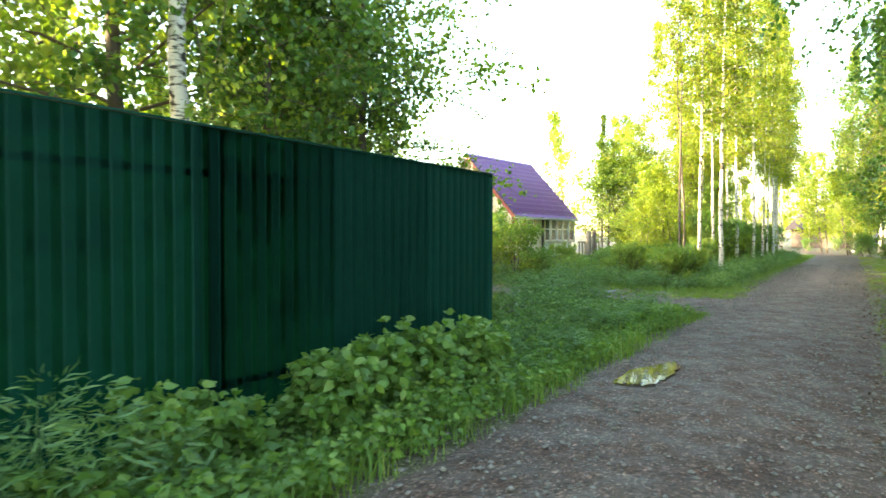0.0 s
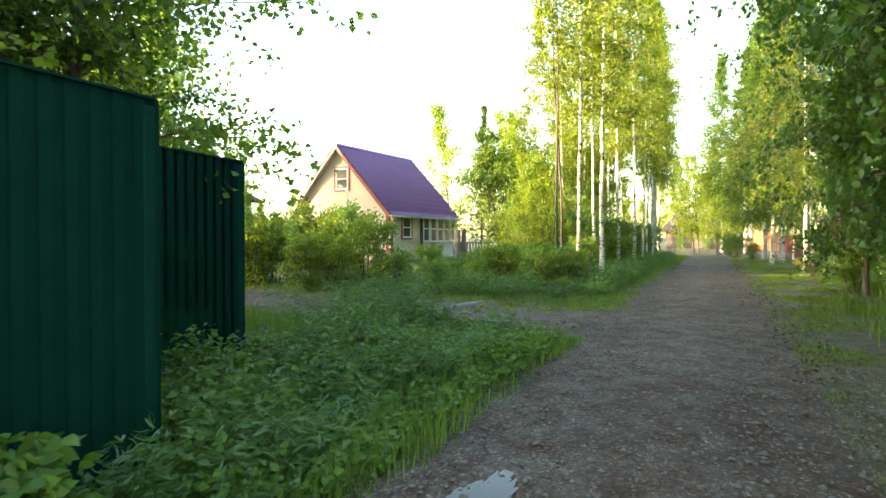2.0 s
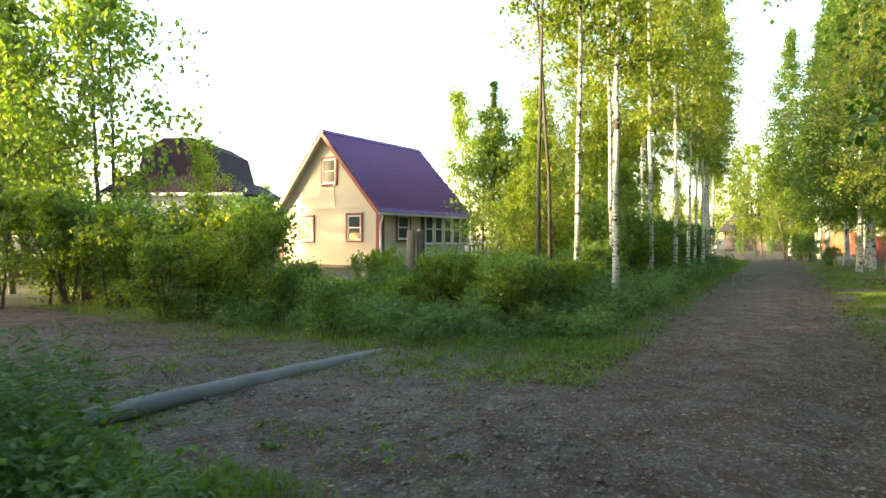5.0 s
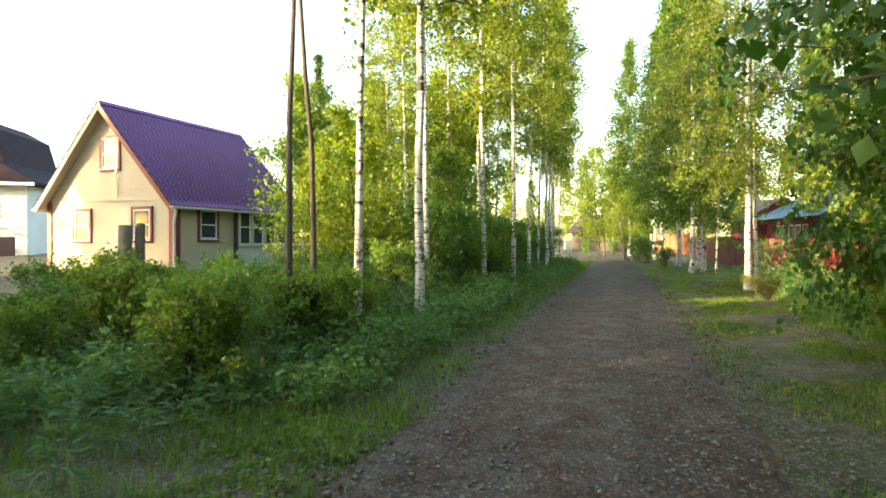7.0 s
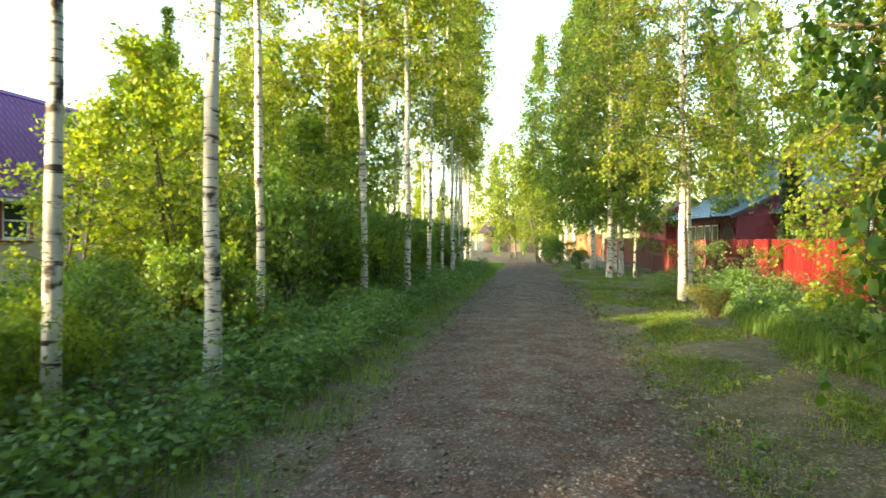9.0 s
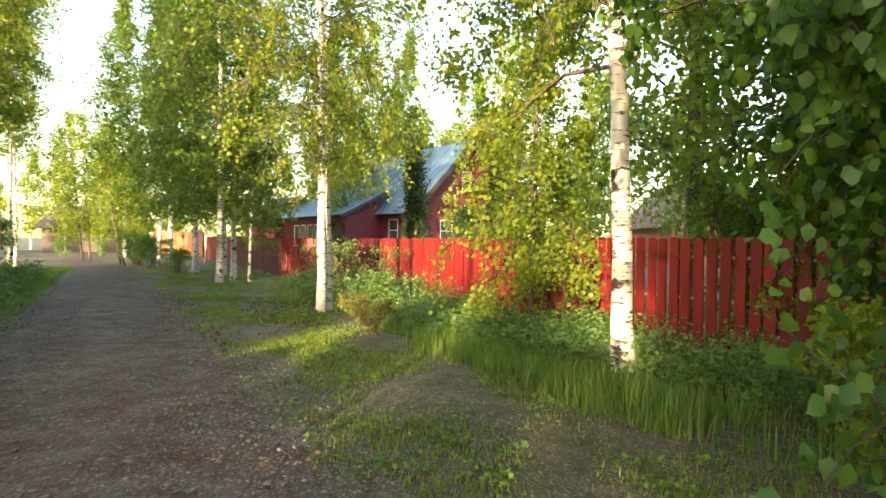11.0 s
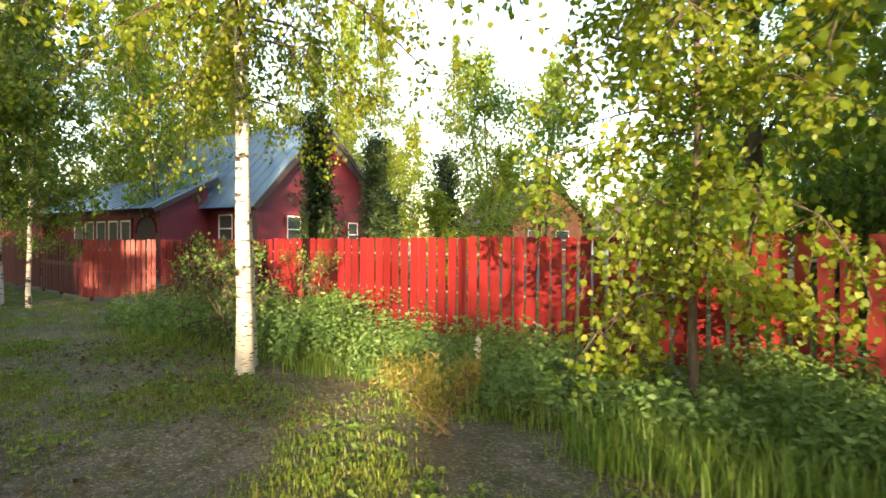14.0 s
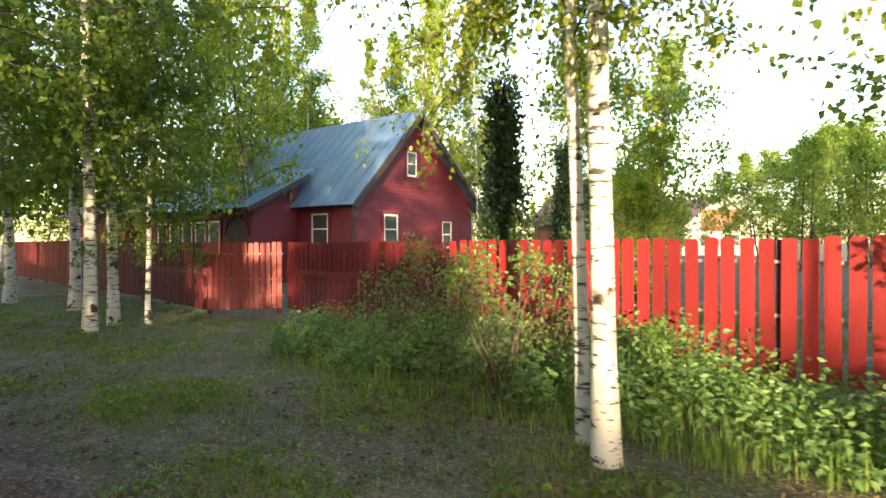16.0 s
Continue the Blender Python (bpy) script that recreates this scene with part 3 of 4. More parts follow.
# ---- houses ----
def window(parent, m, w, h, frame_mat=M_WHITE, trim=M_TRIM, bars=1, curtain=True):
    """A window in the plane y = 0 of m, looking to -y: trim, frame, panes and bar."""
    root = hang(new("window"), parent)
    root.matrix_basis = m
    t = 0.09
    bm = bmesh.new()
    for lo, hi in (((-w / 2 - t, -0.05, h), (w / 2 + t, 0.02, h + t)), ((-w / 2 - t, -0.05, -t), (w / 2 + t, 0.02, 0)), ((-w / 2 - t, -0.05, 0), (-w / 2, 0.02, h)), ((w / 2, -0.05, 0), (w / 2 + t, 0.02, h))):
        box(lo, hi, bm)
    part("trim", bm, trim, root)
    bm = bmesh.new()
    f = 0.065
    for lo, hi in (((-w / 2, -0.035, h - f), (w / 2, 0.03, h)), ((-w / 2, -0.035, 0), (w / 2, 0.03, f)), ((-w / 2, -0.035, f), (-w / 2 + f, 0.03, h - f)), ((w / 2 - f, -0.035, f), (w / 2, 0.03, h - f))):
        box(lo, hi, bm)
    for i in range(bars):
        z = h * (i + 1) / (bars + 1)
        box((-w / 2 + f, -0.03, z - 0.025), (w / 2 - f, 0.02, z + 0.025), bm)
    part("window_frame", bm, frame_mat, root)
    part("pane", box((-w / 2 + f, -0.008, f), (w / 2 - f, 0.0, h - f)), M_GLASS, root)
    part("window_sill", box((-w / 2 - 0.04, -0.11, -0.03), (w / 2 + 0.04, -0.052, 0.0)), M_WHITE, root, bevel=0.004)
    return root


def lap_wall(outline, pitch, thick=0.016):
    """Lapped boards filling an outline given as left and right x by height: rows of (z0, z1, xa0, xb0, xa1, xb1)."""
    bm = bmesh.new()
    for z0, z1, a0, b0, a1, b1 in outline:
        if b0 - a0 < 0.05:
            continue
        v = [bm.verts.new(p) for p in ((a0, -thick, z0), (b0, -thick, z0), (b1, 0, z1), (a1, 0, z1))]
        bm.faces.new(v)
        w = [bm.verts.new(p) for p in ((a0, 0, z0), (b0, 0, z0))]
        bm.faces.new((w[0], w[1], v[1], v[0]))
    return bm


def tile_roof(run, slope, wave=0.19, step=0.35, depth=0.030, fine=5):
    """Pressed metal roofing as a height field in x (along the ridge) and y (up the slope)."""
    nx, rows = int(run / wave) * fine, int(slope / step)
    xs = np.linspace(0, run, nx + 1)
    vs, ys = [], []
    for r in range(rows):
        ys += [(r * slope / rows, 0.05), ((r + 0.93) * slope / rows, 0.002)]
    ys.append((slope, 0.0))
    for y, lift in ys:
        for x in xs:
            vs.append((x, y, lift + depth * (0.5 + 0.5 * math.cos(2 * math.pi * x / wave))))
    a, b = len(ys), len(xs)
    i, j = np.meshgrid(np.arange(a - 1), np.arange(b - 1), indexing="ij")
    q = np.stack([i * b + j, i * b + j + 1, (i + 1) * b + j + 1, (i + 1) * b + j], -1).reshape(-1, 4)
    return fast_mesh("roof", np.array(vs), q, False)


def cream_house():
    W, D, E, A, B = 6.0, 6.1, 2.60, 5.80, 0.16
    # x to the left of the front seen from the road is mirrored: x runs from the far corner to the near one
    o = Vector((4.05, 30.0, 0)) + Vector((-0.77, 0.64, 0)) * W
    root = empty("house", "cream-sided cottage with purple metal roof and dark red trim", "house", pose(o.x, o.y, 0, 0, 0, math.degrees(math.atan2(-0.64, 0.77))))
    core = prism([(0.03, B), (W - 0.03, B), (W - 0.03, E), (W / 2, A - 0.12), (0.03, E)], 0.02, D)
    part("wall_core", core, M_CREAM2, root)
    rows, z, p = [], B, 0.20
    while z < A - 0.3:
        z1 = z + p
        edge = lambda q: 0.0 if q <= E else (q - E) / (A - E) * W / 2
        rows.append((z, z1, edge(z), W - edge(z), edge(z1), W - edge(z1)))
        z = z1
    part("front_siding", lap_wall(rows, p), M_CREAM, root)
    side = part("side_siding", lap_wall([(B + i * p, B + i * p + p, 0, D, 0, D) for i in range(12)], p), M_CREAM2, root)
    side.matrix_basis = pose(W, 0.0, 0, 0, 0, 90)
    part("belt_board", box((0, -0.035, E - 0.05), (W, -0.013, E + 0.01)), M_CREAM, root)
    for x in (0.0, W - 0.05):
        part("corner_board", box((x - 0.13, -0.045, B), (x + 0.09, -0.0125, E + 0.02)), M_TRIM, root)
    part("corner_board", box((W + 0.043, -0.045, B), (W + 0.07, 0.20, E)), M_TRIM, root)
    part("base_beam", box((0.0, -0.03, B - 0.13), (W, 0.10, B - 0.004)), M_GREYW, root)
    part("base_beam", box((W - 0.10, 0.10, B - 0.13), (W + 0.03, D, B - 0.004)), M_GREYW, root)
    for x in (0.2, 2.1, 4.0, 5.8):
        for y in (0.2, 3.0, 5.8):
            part("pier", box((x - 0.15, y - 0.15, -0.1), (x + 0.15, y + 0.15, B - 0.13)), M_PIPE, root)
    # roof: two slopes with overhang
    run, over = D + 0.75, 0.33
    half = W / 2 + over
    rise = (A - E) / (W / 2)
    slope = math.hypot(half, half * rise)
    me = tile_roof(run, slope)
    ang = math.degrees(math.atan2(half * rise, half))
    ridge_z = A + 0.07
    r1 = part_mesh("roof_slope", me, M_ROOF, root)
    r1.matrix_basis = pose(W + over, -0.40, ridge_z - half * rise, 0, 0, 90) @ pose(0, 0, 0, ang, 0, 0)
    r2 = part_mesh("roof_slope", me, M_ROOF, root)
    r2.matrix_basis = pose(-over, -0.40 + run, ridge_z - half * rise, 0, 0, -90) @ pose(0, 0, 0, ang, 0, 0)
    for sx in (-1, 1):
        bm = box((0, -0.02, -0.16), (slope, 0.03, 0.0))
        b = part("barge_board", bm, M_CREAM if sx < 0 else M_TRIM, root)
        b.matrix_basis = pose(W / 2 + sx * half, -0.385, ridge_z - half * rise, 0, (-ang if sx < 0 else 180 + ang), 0) if sx < 0 else pose(W / 2, -0.385, ridge_z, 0, ang, 0)
        s = part("soffit", box((0, 0.0, -0.05), (slope, 0.40, -0.03)), M_CREAM, root)
        s.matrix_basis = pose(W / 2 - half, -0.385, ridge_z - half * rise, 0, -ang, 0) if sx < 0 else pose(W / 2, -0.385, ridge_z, 0, ang, 0)
    part("ridge_cap", prism([(-0.14, -0.08), (0, 0.06), (0.14, -0.08), (0.12, -0.10), (0, 0.03), (-0.12, -0.10)], -0.42, run - 0.38), M_ROOF, root).location = (W / 2, 0, ridge_z + 0.03)
    for x in (-over - 0.03, W + over + 0.03):
        zz = ridge_z - half * rise - 0.02
        gut = prism([(-0.065, 0.03), (-0.055, -0.04), (0, -0.07), (0.055, -0.04), (0.065, 0.03), (0.05, 0.03), (0.04, -0.03), (0, -0.055), (-0.04, -0.03), (-0.05, 0.03)], -0.42, run - 0.4)
        part("gutter", gut, M_WHITE, root).location = (x, 0, zz)
    zz = ridge_z - half * rise - 0.08
    down = [(W + over + 0.03, -0.25, zz), (W + over + 0.02, -0.25, zz - 0.12), (W + 0.12, -0.10, zz - 0.42), (W + 0.11, -0.09, 1.2), (W + 0.11, -0.09, 0.25)]
    part_mesh("downpipe", fast_mesh("downpipe", *join_tubes([(np.array(down), np.full(5, 0.045), 10)]), smooth=True), M_WHITE, root)
    # windows of the front: offsets are from the near corner
    for off, z, w, h in ((1.39, 1.22, 0.78, 1.04), (4.30, 1.18, 0.78, 1.04), (2.88, 3.66, 0.80, 1.06)):
        window(root, pose(W - off, -0.02, z), w, h)
    window(root, pose(W + 0.02, 1.45, 1.26, 0, 0, 90), 0.78, 1.0)
    # glazed veranda along the side
    part("veranda_wall", box((W - 0.0, 2.75, B), (W + 0.10, D, 1.0)), M_PALEWALL, root)
    for i in range(5):
        y = 2.85 + i * 0.72
        if y + 0.66 < D + 0.4:
            window(root, pose(W + 0.08, y + 0.36, 1.05, 0, 0, 90), 0.62, 1.35, trim=M_CREAM2, bars=1)
    part("veranda_post", box((W + 0.05, 2.66, B), (W + 0.16, 2.78, E)), M_DARKWOOD, root)
    cable = [(W - 2.55, -0.06, 3.6), (W - 2.5, -0.055, 2.64)]
    part_mesh("cable", fast_mesh("cable", *join_tubes([(np.array(cable), np.full(2, 0.014), 6)])), M_GREYW, root)
    part("cable_box", box((W - 2.6, -0.09, 3.52), (W - 2.48, -0.02, 3.66)), M_WHITE, root)
    # deck and railing seen behind the young trees
    part("deck", box((W + 0.12, 4.2, 0.10), (W + 1.6, D + 1.6, 0.22)), M_GREYW, root)
    for i in range(9):
        part("baluster", box((W + 1.5, 4.3 + i * 0.36, 0.22), (W + 1.56, 4.38 + i * 0.36, 0.95)), M_GREYW, root)
    part("railing", box((W + 1.48, 4.2, 0.95), (W + 1.58, 7.5, 1.02)), M_GREYW, root)
    return root


cream_house()


def red_house():
    """Red-sided house with a blue metal roof; the gable looks down the road side."""
    W, E, A, D = 7.6, 3.05, 6.35, 9.0
    c = Vector((33.6, 27.1, 0))
    gx = Vector((0.89, -0.46, 0))
    root = empty("house", "red-brown sided house with blue-grey metal roof", "house", pose(c.x, c.y, 0, 0, 0, math.degrees(math.atan2(gx.y, gx.x))))
    apex = 3.3
    part("wall_core", prism([(0.03, 0.0), (W - 0.03, 0.0), (W - 0.03, E), (apex, A - 0.1), (0.03, E)], 0.02, D), M_REDWALL, root)
    rows, z, p = [], 0.0, 0.14
    left = lambda q: 0.0 if q <= E else (q - E) / (A - E) * apex
    right = lambda q: W if q <= E else W - (q - E) / (A - E) * (W - apex)
    while z < A - 0.2:
        rows.append((z, z + p, left(z), right(z), left(z + p), right(z + p)))
        z += p
    part("gable_siding", lap_wall(rows, p, 0.02), M_REDWALL, root)
    s = part("side_siding", lap_wall([(i * p, i * p + p, 0, D, 0, D) for i in range(21)], p, 0.02), M_REDWALL, root)
    s.matrix_basis = pose(0.0, D, 0, 0, 0, -90)
    for x in (0.0,):
        part("corner_board", box((x - 0.03, -0.05, 0), (x + 0.12, -0.022, E)), M_DARKWOOD, root)
    for w0, z0, w, h in ((3.25, 3.95, 0.62, 0.95), (2.0, 1.35, 0.8, 1.1), (5.6, 1.2, 0.7, 1.1)):
        window(root, pose(w0, -0.02, z0), w, h, trim=M_REDWALL)
    window(root, pose(-0.02, 1.5, 1.35, 0, 0, -90), 0.85, 1.1, trim=M_REDWALL)
    # roof slopes
    run = D + 0.9
    for sx in (-1, 1):
        half = (apex if sx < 0 else W - apex) + 0.45
        rise = (A - E) / (apex if sx < 0 else W - apex)
        slope = math.hypot(half, half * rise)
        ang = math.degrees(math.atan2(half * rise, half))
        bm = bmesh.new()
        box((0, 0, 0), (slope, run, 0.03), bm)
        r = part("roof_slope", bm, M_BLUEROOF, root)
        k = int(run / 0.5)
        for i in range(k + 1):
            part("seam", box((0, i * run / k - 0.012, 0.031), (slope, i * run / k + 0.012, 0.055)), M_BLUEROOF, r)
        top = A + 0.06
        r.matrix_basis = pose(apex - half, -0.5, top - half * rise, 0, -ang, 0) if sx < 0 else pose(apex, -0.5, top, 0, ang, 0)
        b = part("barge_board", box((0, -0.03, -0.20), (slope, 0.02, -0.01)), M_DARKWOOD, root)
        b.matrix_basis = r.matrix_basis.copy()
    # lower wing with veranda windows along the side, its roof carried on from the big slope
    part("wing_wall", prism([(-2.0, 0.0), (-0.022, 0.0), (-0.022, 3.7), (-2.0, 2.7)], 2.6, D + 1.0), M_REDWALL, root)
    bm = bmesh.new()
    box((0, 0, 0), (3.5, 8.6, 0.03), bm)
    wr = part("wing_roof", bm, M_BLUEROOF, root)
    for i in range(18):
        part("seam", box((0, i * 0.5, 0.031), (3.5, i * 0.5 + 0.024, 0.055)), M_BLUEROOF, wr)
    wr.matrix_basis = pose(-2.55, 2.2, 2.56, 0, -27, 0)
    part("wing_barge", box((0, -0.03, -0.16), (3.0, 0.02, -0.01)), M_DARKWOOD, root).matrix_basis = wr.matrix_basis.copy()
    for i in range(5):
        window(root, pose(-2.02, 4.75 + i * 0.86, 1.05, 0, 0, -90), 0.70, 1.15, trim=M_DARKRED, bars=0)
    # Flat panel on the wall: the bay's inner shade put into its dark colour.
    part("bay_shade_panel", prism([(-0.55, 0), (0.55, 0)] + [(0.55 * math.cos(math.pi * i / 12), 1.65 + 0.5 * math.sin(math.pi * i / 12)) for i in range(13)], -0.012, 0.0), M_DARKWOOD, root, "dark panel standing for the shade inside the veranda bay").matrix_basis = pose(-2.001, 3.5, 0.1, 0, 0, -90)
    arch = bmesh.new()
    for i in range(12):
        a = math.pi * i / 11
        box((-2.06, 3.5 + 0.64 * math.cos(a) - 0.07, 1.75 + 0.58 * math.sin(a) - 0.07), (-2.002, 3.5 + 0.64 * math.cos(a) + 0.07, 1.75 + 0.58 * math.sin(a) + 0.07), arch)
    part("arch_trim", arch, M_DARKRED, root)
    part("annex", box((-2.5, D + 1.2, 0), (1.5, D + 6, 2.6)), M_REDWALL, root)
    part("annex_roof", prism([(-3.0, 2.6), (2.0, 2.6), (-0.5, 4.1)], D + 2.2, D + 6.4), M_REDWALL, root)
    part("base", box((-0.02, -0.01, -0.2), (W, D, 0.0)), M_PIPE, root)
    return root


red_house()


def mansard_house():
    c = Vector((-9.4, 58.0, 0))
    root = empty("house", "pale house with dark purple mansard roof", "house", pose(c.x, c.y, 0, 0, 0, -8))
    part("wall", box((-11, 0, 0), (0.0, 9, 5.1)), M_PALEWALL, root)
    part("plinth_fence", box((-13, -4.0, 0), (1.2, -3.85, 1.3)), M_MANSARD, root)
    part("lower_roof", prism([(-12.0, 5.05), (1.0, 5.05), (1.0, 5.25), (-1.5, 6.7), (-9.5, 6.7), (-12.0, 5.25)], -1.0, 9.8), M_MANSARD, root)
    part("mansard_roof", prism([(-9.4, 6.6), (-1.7, 6.6), (-2.4, 9.2), (-4.2, 10.2), (-6.9, 10.2), (-8.8, 9.2)], 0.6, 8.4), M_MANSARD, root)
    part("eave_board", box((-12.0, -1.04, 4.95), (1.0, -1.0, 5.2)), M_WHITE, root)
    for x in (-9.0, -5.5, -2.6):
        window(root, pose(x, -0.02, 2.6), 1.3, 1.5, trim=M_PALEWALL)
    return root


mansard_house()


def gable_cottage(x, y, turn, w, d, e, a, wall, roof, label, glazed=False):
    root = empty("house", label, "house", pose(x, y, 0, 0, 0, turn))
    part("wall", prism([(0, 0), (w, 0), (w, e), (w / 2, a), (0, e)], 0, d), wall, root)
    half, rise = w / 2 + 0.5, (a - e) / (w / 2)
    slope, ang = math.hypot(half, half * rise), math.degrees(math.atan2(rise, 1))
    for sx in (-1, 1):
        r = part("roof_slope", box((0, -0.5, 0.0), (slope, d + 0.5, 0.12)), roof, root)
        r.matrix_basis = pose(w / 2 - half, 0, a + 0.02 - half * rise, 0, -ang, 0) if sx < 0 else pose(w / 2, 0, a + 0.02, 0, ang, 0)
    if glazed:
        part("balcony_glazing", box((w / 2 - 2.2, -0.12, e - 0.5), (w / 2 + 2.2, -0.01, e + 1.9)), M_ORANGE, root)
    for q in (0.3, 0.7):
        window(root, pose(w * q, -0.02, 1.0), 1.1, 1.3, trim=wall)
    return root


gable_cottage(80.5, 3.6, -80, 8.5, 10, 3.2, 6.6, M_WHITE, M_BROWNROOF, "distant white cottage with brown roof and glazed gable", True)
gable_cottage(50.0, 16.6, -62, 5.5, 8, 3.0, 5.8, M_ORANGE, M_BROWNROOF, "distant brown wooden cottage behind birches")
gable_cottage(46.0, 64.0, 30, 6.0, 7, 2.4, 4.2, M_DARKWOOD, M_DARKWOOD, "dark wooden shed at the end of the road")



# ---- grass and herbs ----
def grass_mesh(name, s, n, h, g, width=0.006, lean=0.5):
    """Bent blades of three triangles at road coordinates."""
    k = len(s)
    base = np.stack([s * U.x + n * N.x, s * U.y + n * N.y, np.zeros(k)], 1)
    base[:, 2] = ground_z(base[:, 0], base[:, 1]) - 0.01
    a = g.uniform(0, 2 * np.pi, k)
    side = np.stack([np.cos(a), np.sin(a), np.zeros(k)], 1)
    tilt = np.stack([-np.sin(a), np.cos(a), np.zeros(k)], 1) * (g.normal(size=k) * lean)[:, None]
    h = h[:, None]
    w = width * g.uniform(0.6, 1.4, k)[:, None] * (0.6 + h)
    up = np.array([[0, 0, 1.0]])
    mid = base + (up * 0.55 + tilt * 0.25) * h
    tip = base + (up * 0.92 + tilt * 0.85) * h
    v = np.stack([base - side * w, base + side * w, mid + side * w * 0.8, mid - side * w * 0.8, tip], 1).reshape(-1, 3)
    i = np.arange(k)[:, None] * 5
    return fast_mesh(name, v, np.concatenate([i + [0, 1, 2], i + [0, 2, 3], i + [3, 2, 4]], 0))


def clump(s, n):
    """Uneven cover, about -3 to 3: where the turf is thick and where the soil lies bare."""
    return np.sin(1.7 * s + 2.3 * n) + np.sin(3.1 * s - 1.4 * n + 1) + np.sin(0.8 * s - 3.7 * n + 2)


def tufts(g, count, s0, s1, n0, n1, per, spread, bare=None):
    cs, cn = g.uniform(s0, s1, count * 3), g.uniform(n0, n1, count * 3)
    if bare is not None:
        keep = clump(cs, cn) + g.normal(size=len(cs)) * 0.5 > bare
        order = np.argsort(~keep, kind="stable")
        cs, cn = cs[order], cn[order]
    cs, cn = cs[:count], cn[:count]
    return np.repeat(cs, per) + g.normal(size=count * per) * spread, np.repeat(cn, per) + g.normal(size=count * per) * spread


def lawn(label, seed, areas, material, width=0.006, bare=None):
    """Grass over areas of (s0, s1, n0, n1, tufts, blades, spread, low, high)."""
    g = np.random.default_rng(seed)
    ss, ns, hs = [], [], []
    for s0, s1, n0, n1, count, per, spread, low, high in areas:
        s, n = tufts(g, count, s0, s1, n0, n1, per, spread, bare)
        ss.append(s)
        ns.append(n)
        hs.append(np.repeat(g.uniform(low, high, count), per) * g.uniform(0.5, 1.1, count * per))
    me = grass_mesh("grass", np.concatenate(ss), np.concatenate(ns), np.concatenate(hs), g, width)
    tagged(part_mesh("grass", me, material, None), label, "grass", kind="stuff")


def herbs(name, label, seed, areas, material, leaf=0.08, width=0.34, droop=0.35, trio=False):
    """Leafy plants over areas of (s0, s1, n0, n1, plants, leaves, low, high, radius)."""
    g = np.random.default_rng(seed)
    pts, ways, stems = [], [], []
    for s0, s1, n0, n1, count, per, low, high, radius in areas:
        s, n, h = g.uniform(s0, s1, count), g.uniform(n0, n1, count), g.uniform(low, high, count)
        if high < 0.1:
            keep = clump(s, n) + g.normal(size=count) * 0.6 > -0.1
            s, n, h = s[keep], n[keep], h[keep]
            count = len(s)
        h = h * (0.85 + 0.4 * np.sin(1.9 * s + 1.3 * n) * np.sin(2.7 * n - 0.8 * s) + 0.15 * np.sin(0.7 * s)).clip(0.5, 1.25)
        x, y = s * U.x + n * N.x, s * U.y + n * N.y
        k = count * per
        q = g.uniform(0.12, 1.0, k) ** 0.7
        a = g.uniform(0, 2 * np.pi, k)
        r = radius * np.repeat(h, per) * np.sqrt(g.uniform(0.05, 1, k)) * (1.15 - 0.6 * q)
        out = np.stack([np.cos(a), np.sin(a), np.zeros(k)], 1)
        gz = ground_z(x, y)
        p = np.stack([np.repeat(x, per), np.repeat(y, per), np.repeat(gz, per) + q * np.repeat(h, per)], 1) + out * r[:, None]
        pts.append(p)
        way = out + g.normal(size=(k, 3)) * 0.35 + np.array([0, 0, 0.15 - droop])
        ways.append(way)
        if trio:
            for turn in (-1.1, 1.1):
                c, d = np.cos(turn), np.sin(turn)
                ways.append(np.stack([way[:, 0] * c - way[:, 1] * d, way[:, 0] * d + way[:, 1] * c, way[:, 2]], 1) * 0.85)
                pts.append(p)
        for i in range(0, count, 2):
            stems.append((np.array([(x[i], y[i], gz[i] - 0.03), (x[i] + 0.03, y[i] - 0.02, gz[i] + h[i] * 0.9)]), np.array([0.004, 0.002]), 3))
    root = tagged(new(name), label, "plants", kind="stuff")
    part_mesh("leaves", leaf_mesh("leaves", np.concatenate(pts), np.concatenate(ways), leaf, width, g, leaf > 0.08), material, root)
    part_mesh("stems", fast_mesh("stems", *join_tubes(stems)), material, root)


lawn("fresh green grass along the road edge", 21, [
    (-2, 10.3, -2.6, -1.45, 1100, 14, 0.07, 0.08, 0.26), (5.7, 10.3, -4.3, -2.4, 500, 14, 0.08, 0.10, 0.3),
    (8.3, 10.4, -9, -3.0, 500, 14, 0.08, 0.1, 0.35), (9.8, 10.6, -2.8, -1.4, 420, 12, 0.05, 0.04, 0.12),
    (13.6, 15.5, -12, -2.1, 900, 14, 0.08, 0.05, 0.18), (14.6, 48, -2.5, -1.55, 1700, 13, 0.08, 0.04, 0.17),
    (16, 32, 3.3, 5.6, 1300, 14, 0.09, 0.08, 0.30), (28, 44, 1.6, 5.0, 1900, 12, 0.09, 0.02, 0.08),
    (20, 36, 6.2, 13, 3000, 12, 0.12, 0.06, 0.16), (20.6, 24.5, 3.0, 4.1, 420, 16, 0.08, 0.12, 0.36), (0, 16, 1.9, 4.5, 900, 12, 0.09, 0.15, 0.5), (16, 34, -12, -6, 800, 12, 0.1, 0.1, 0.35)], M_GRASS)
lawn("short worn yellow-green grass on the verge", 22, [
    (0, 46, 0.92, 2.6, 4200, 9, 0.06, 0.02, 0.08), (14, 32, 1.2, 3.6, 3600, 10, 0.07, 0.02, 0.085), (10.5, 13.8, -9, -1.3, 900, 10, 0.06, 0.02, 0.08),
    (13.2, 16.2, -3.4, -1.3, 600, 9, 0.06, 0.03, 0.10), (3, 12, 0.9, 2.2, 800, 9, 0.05, 0.03, 0.10)], M_DRY, 0.007, 0.0)
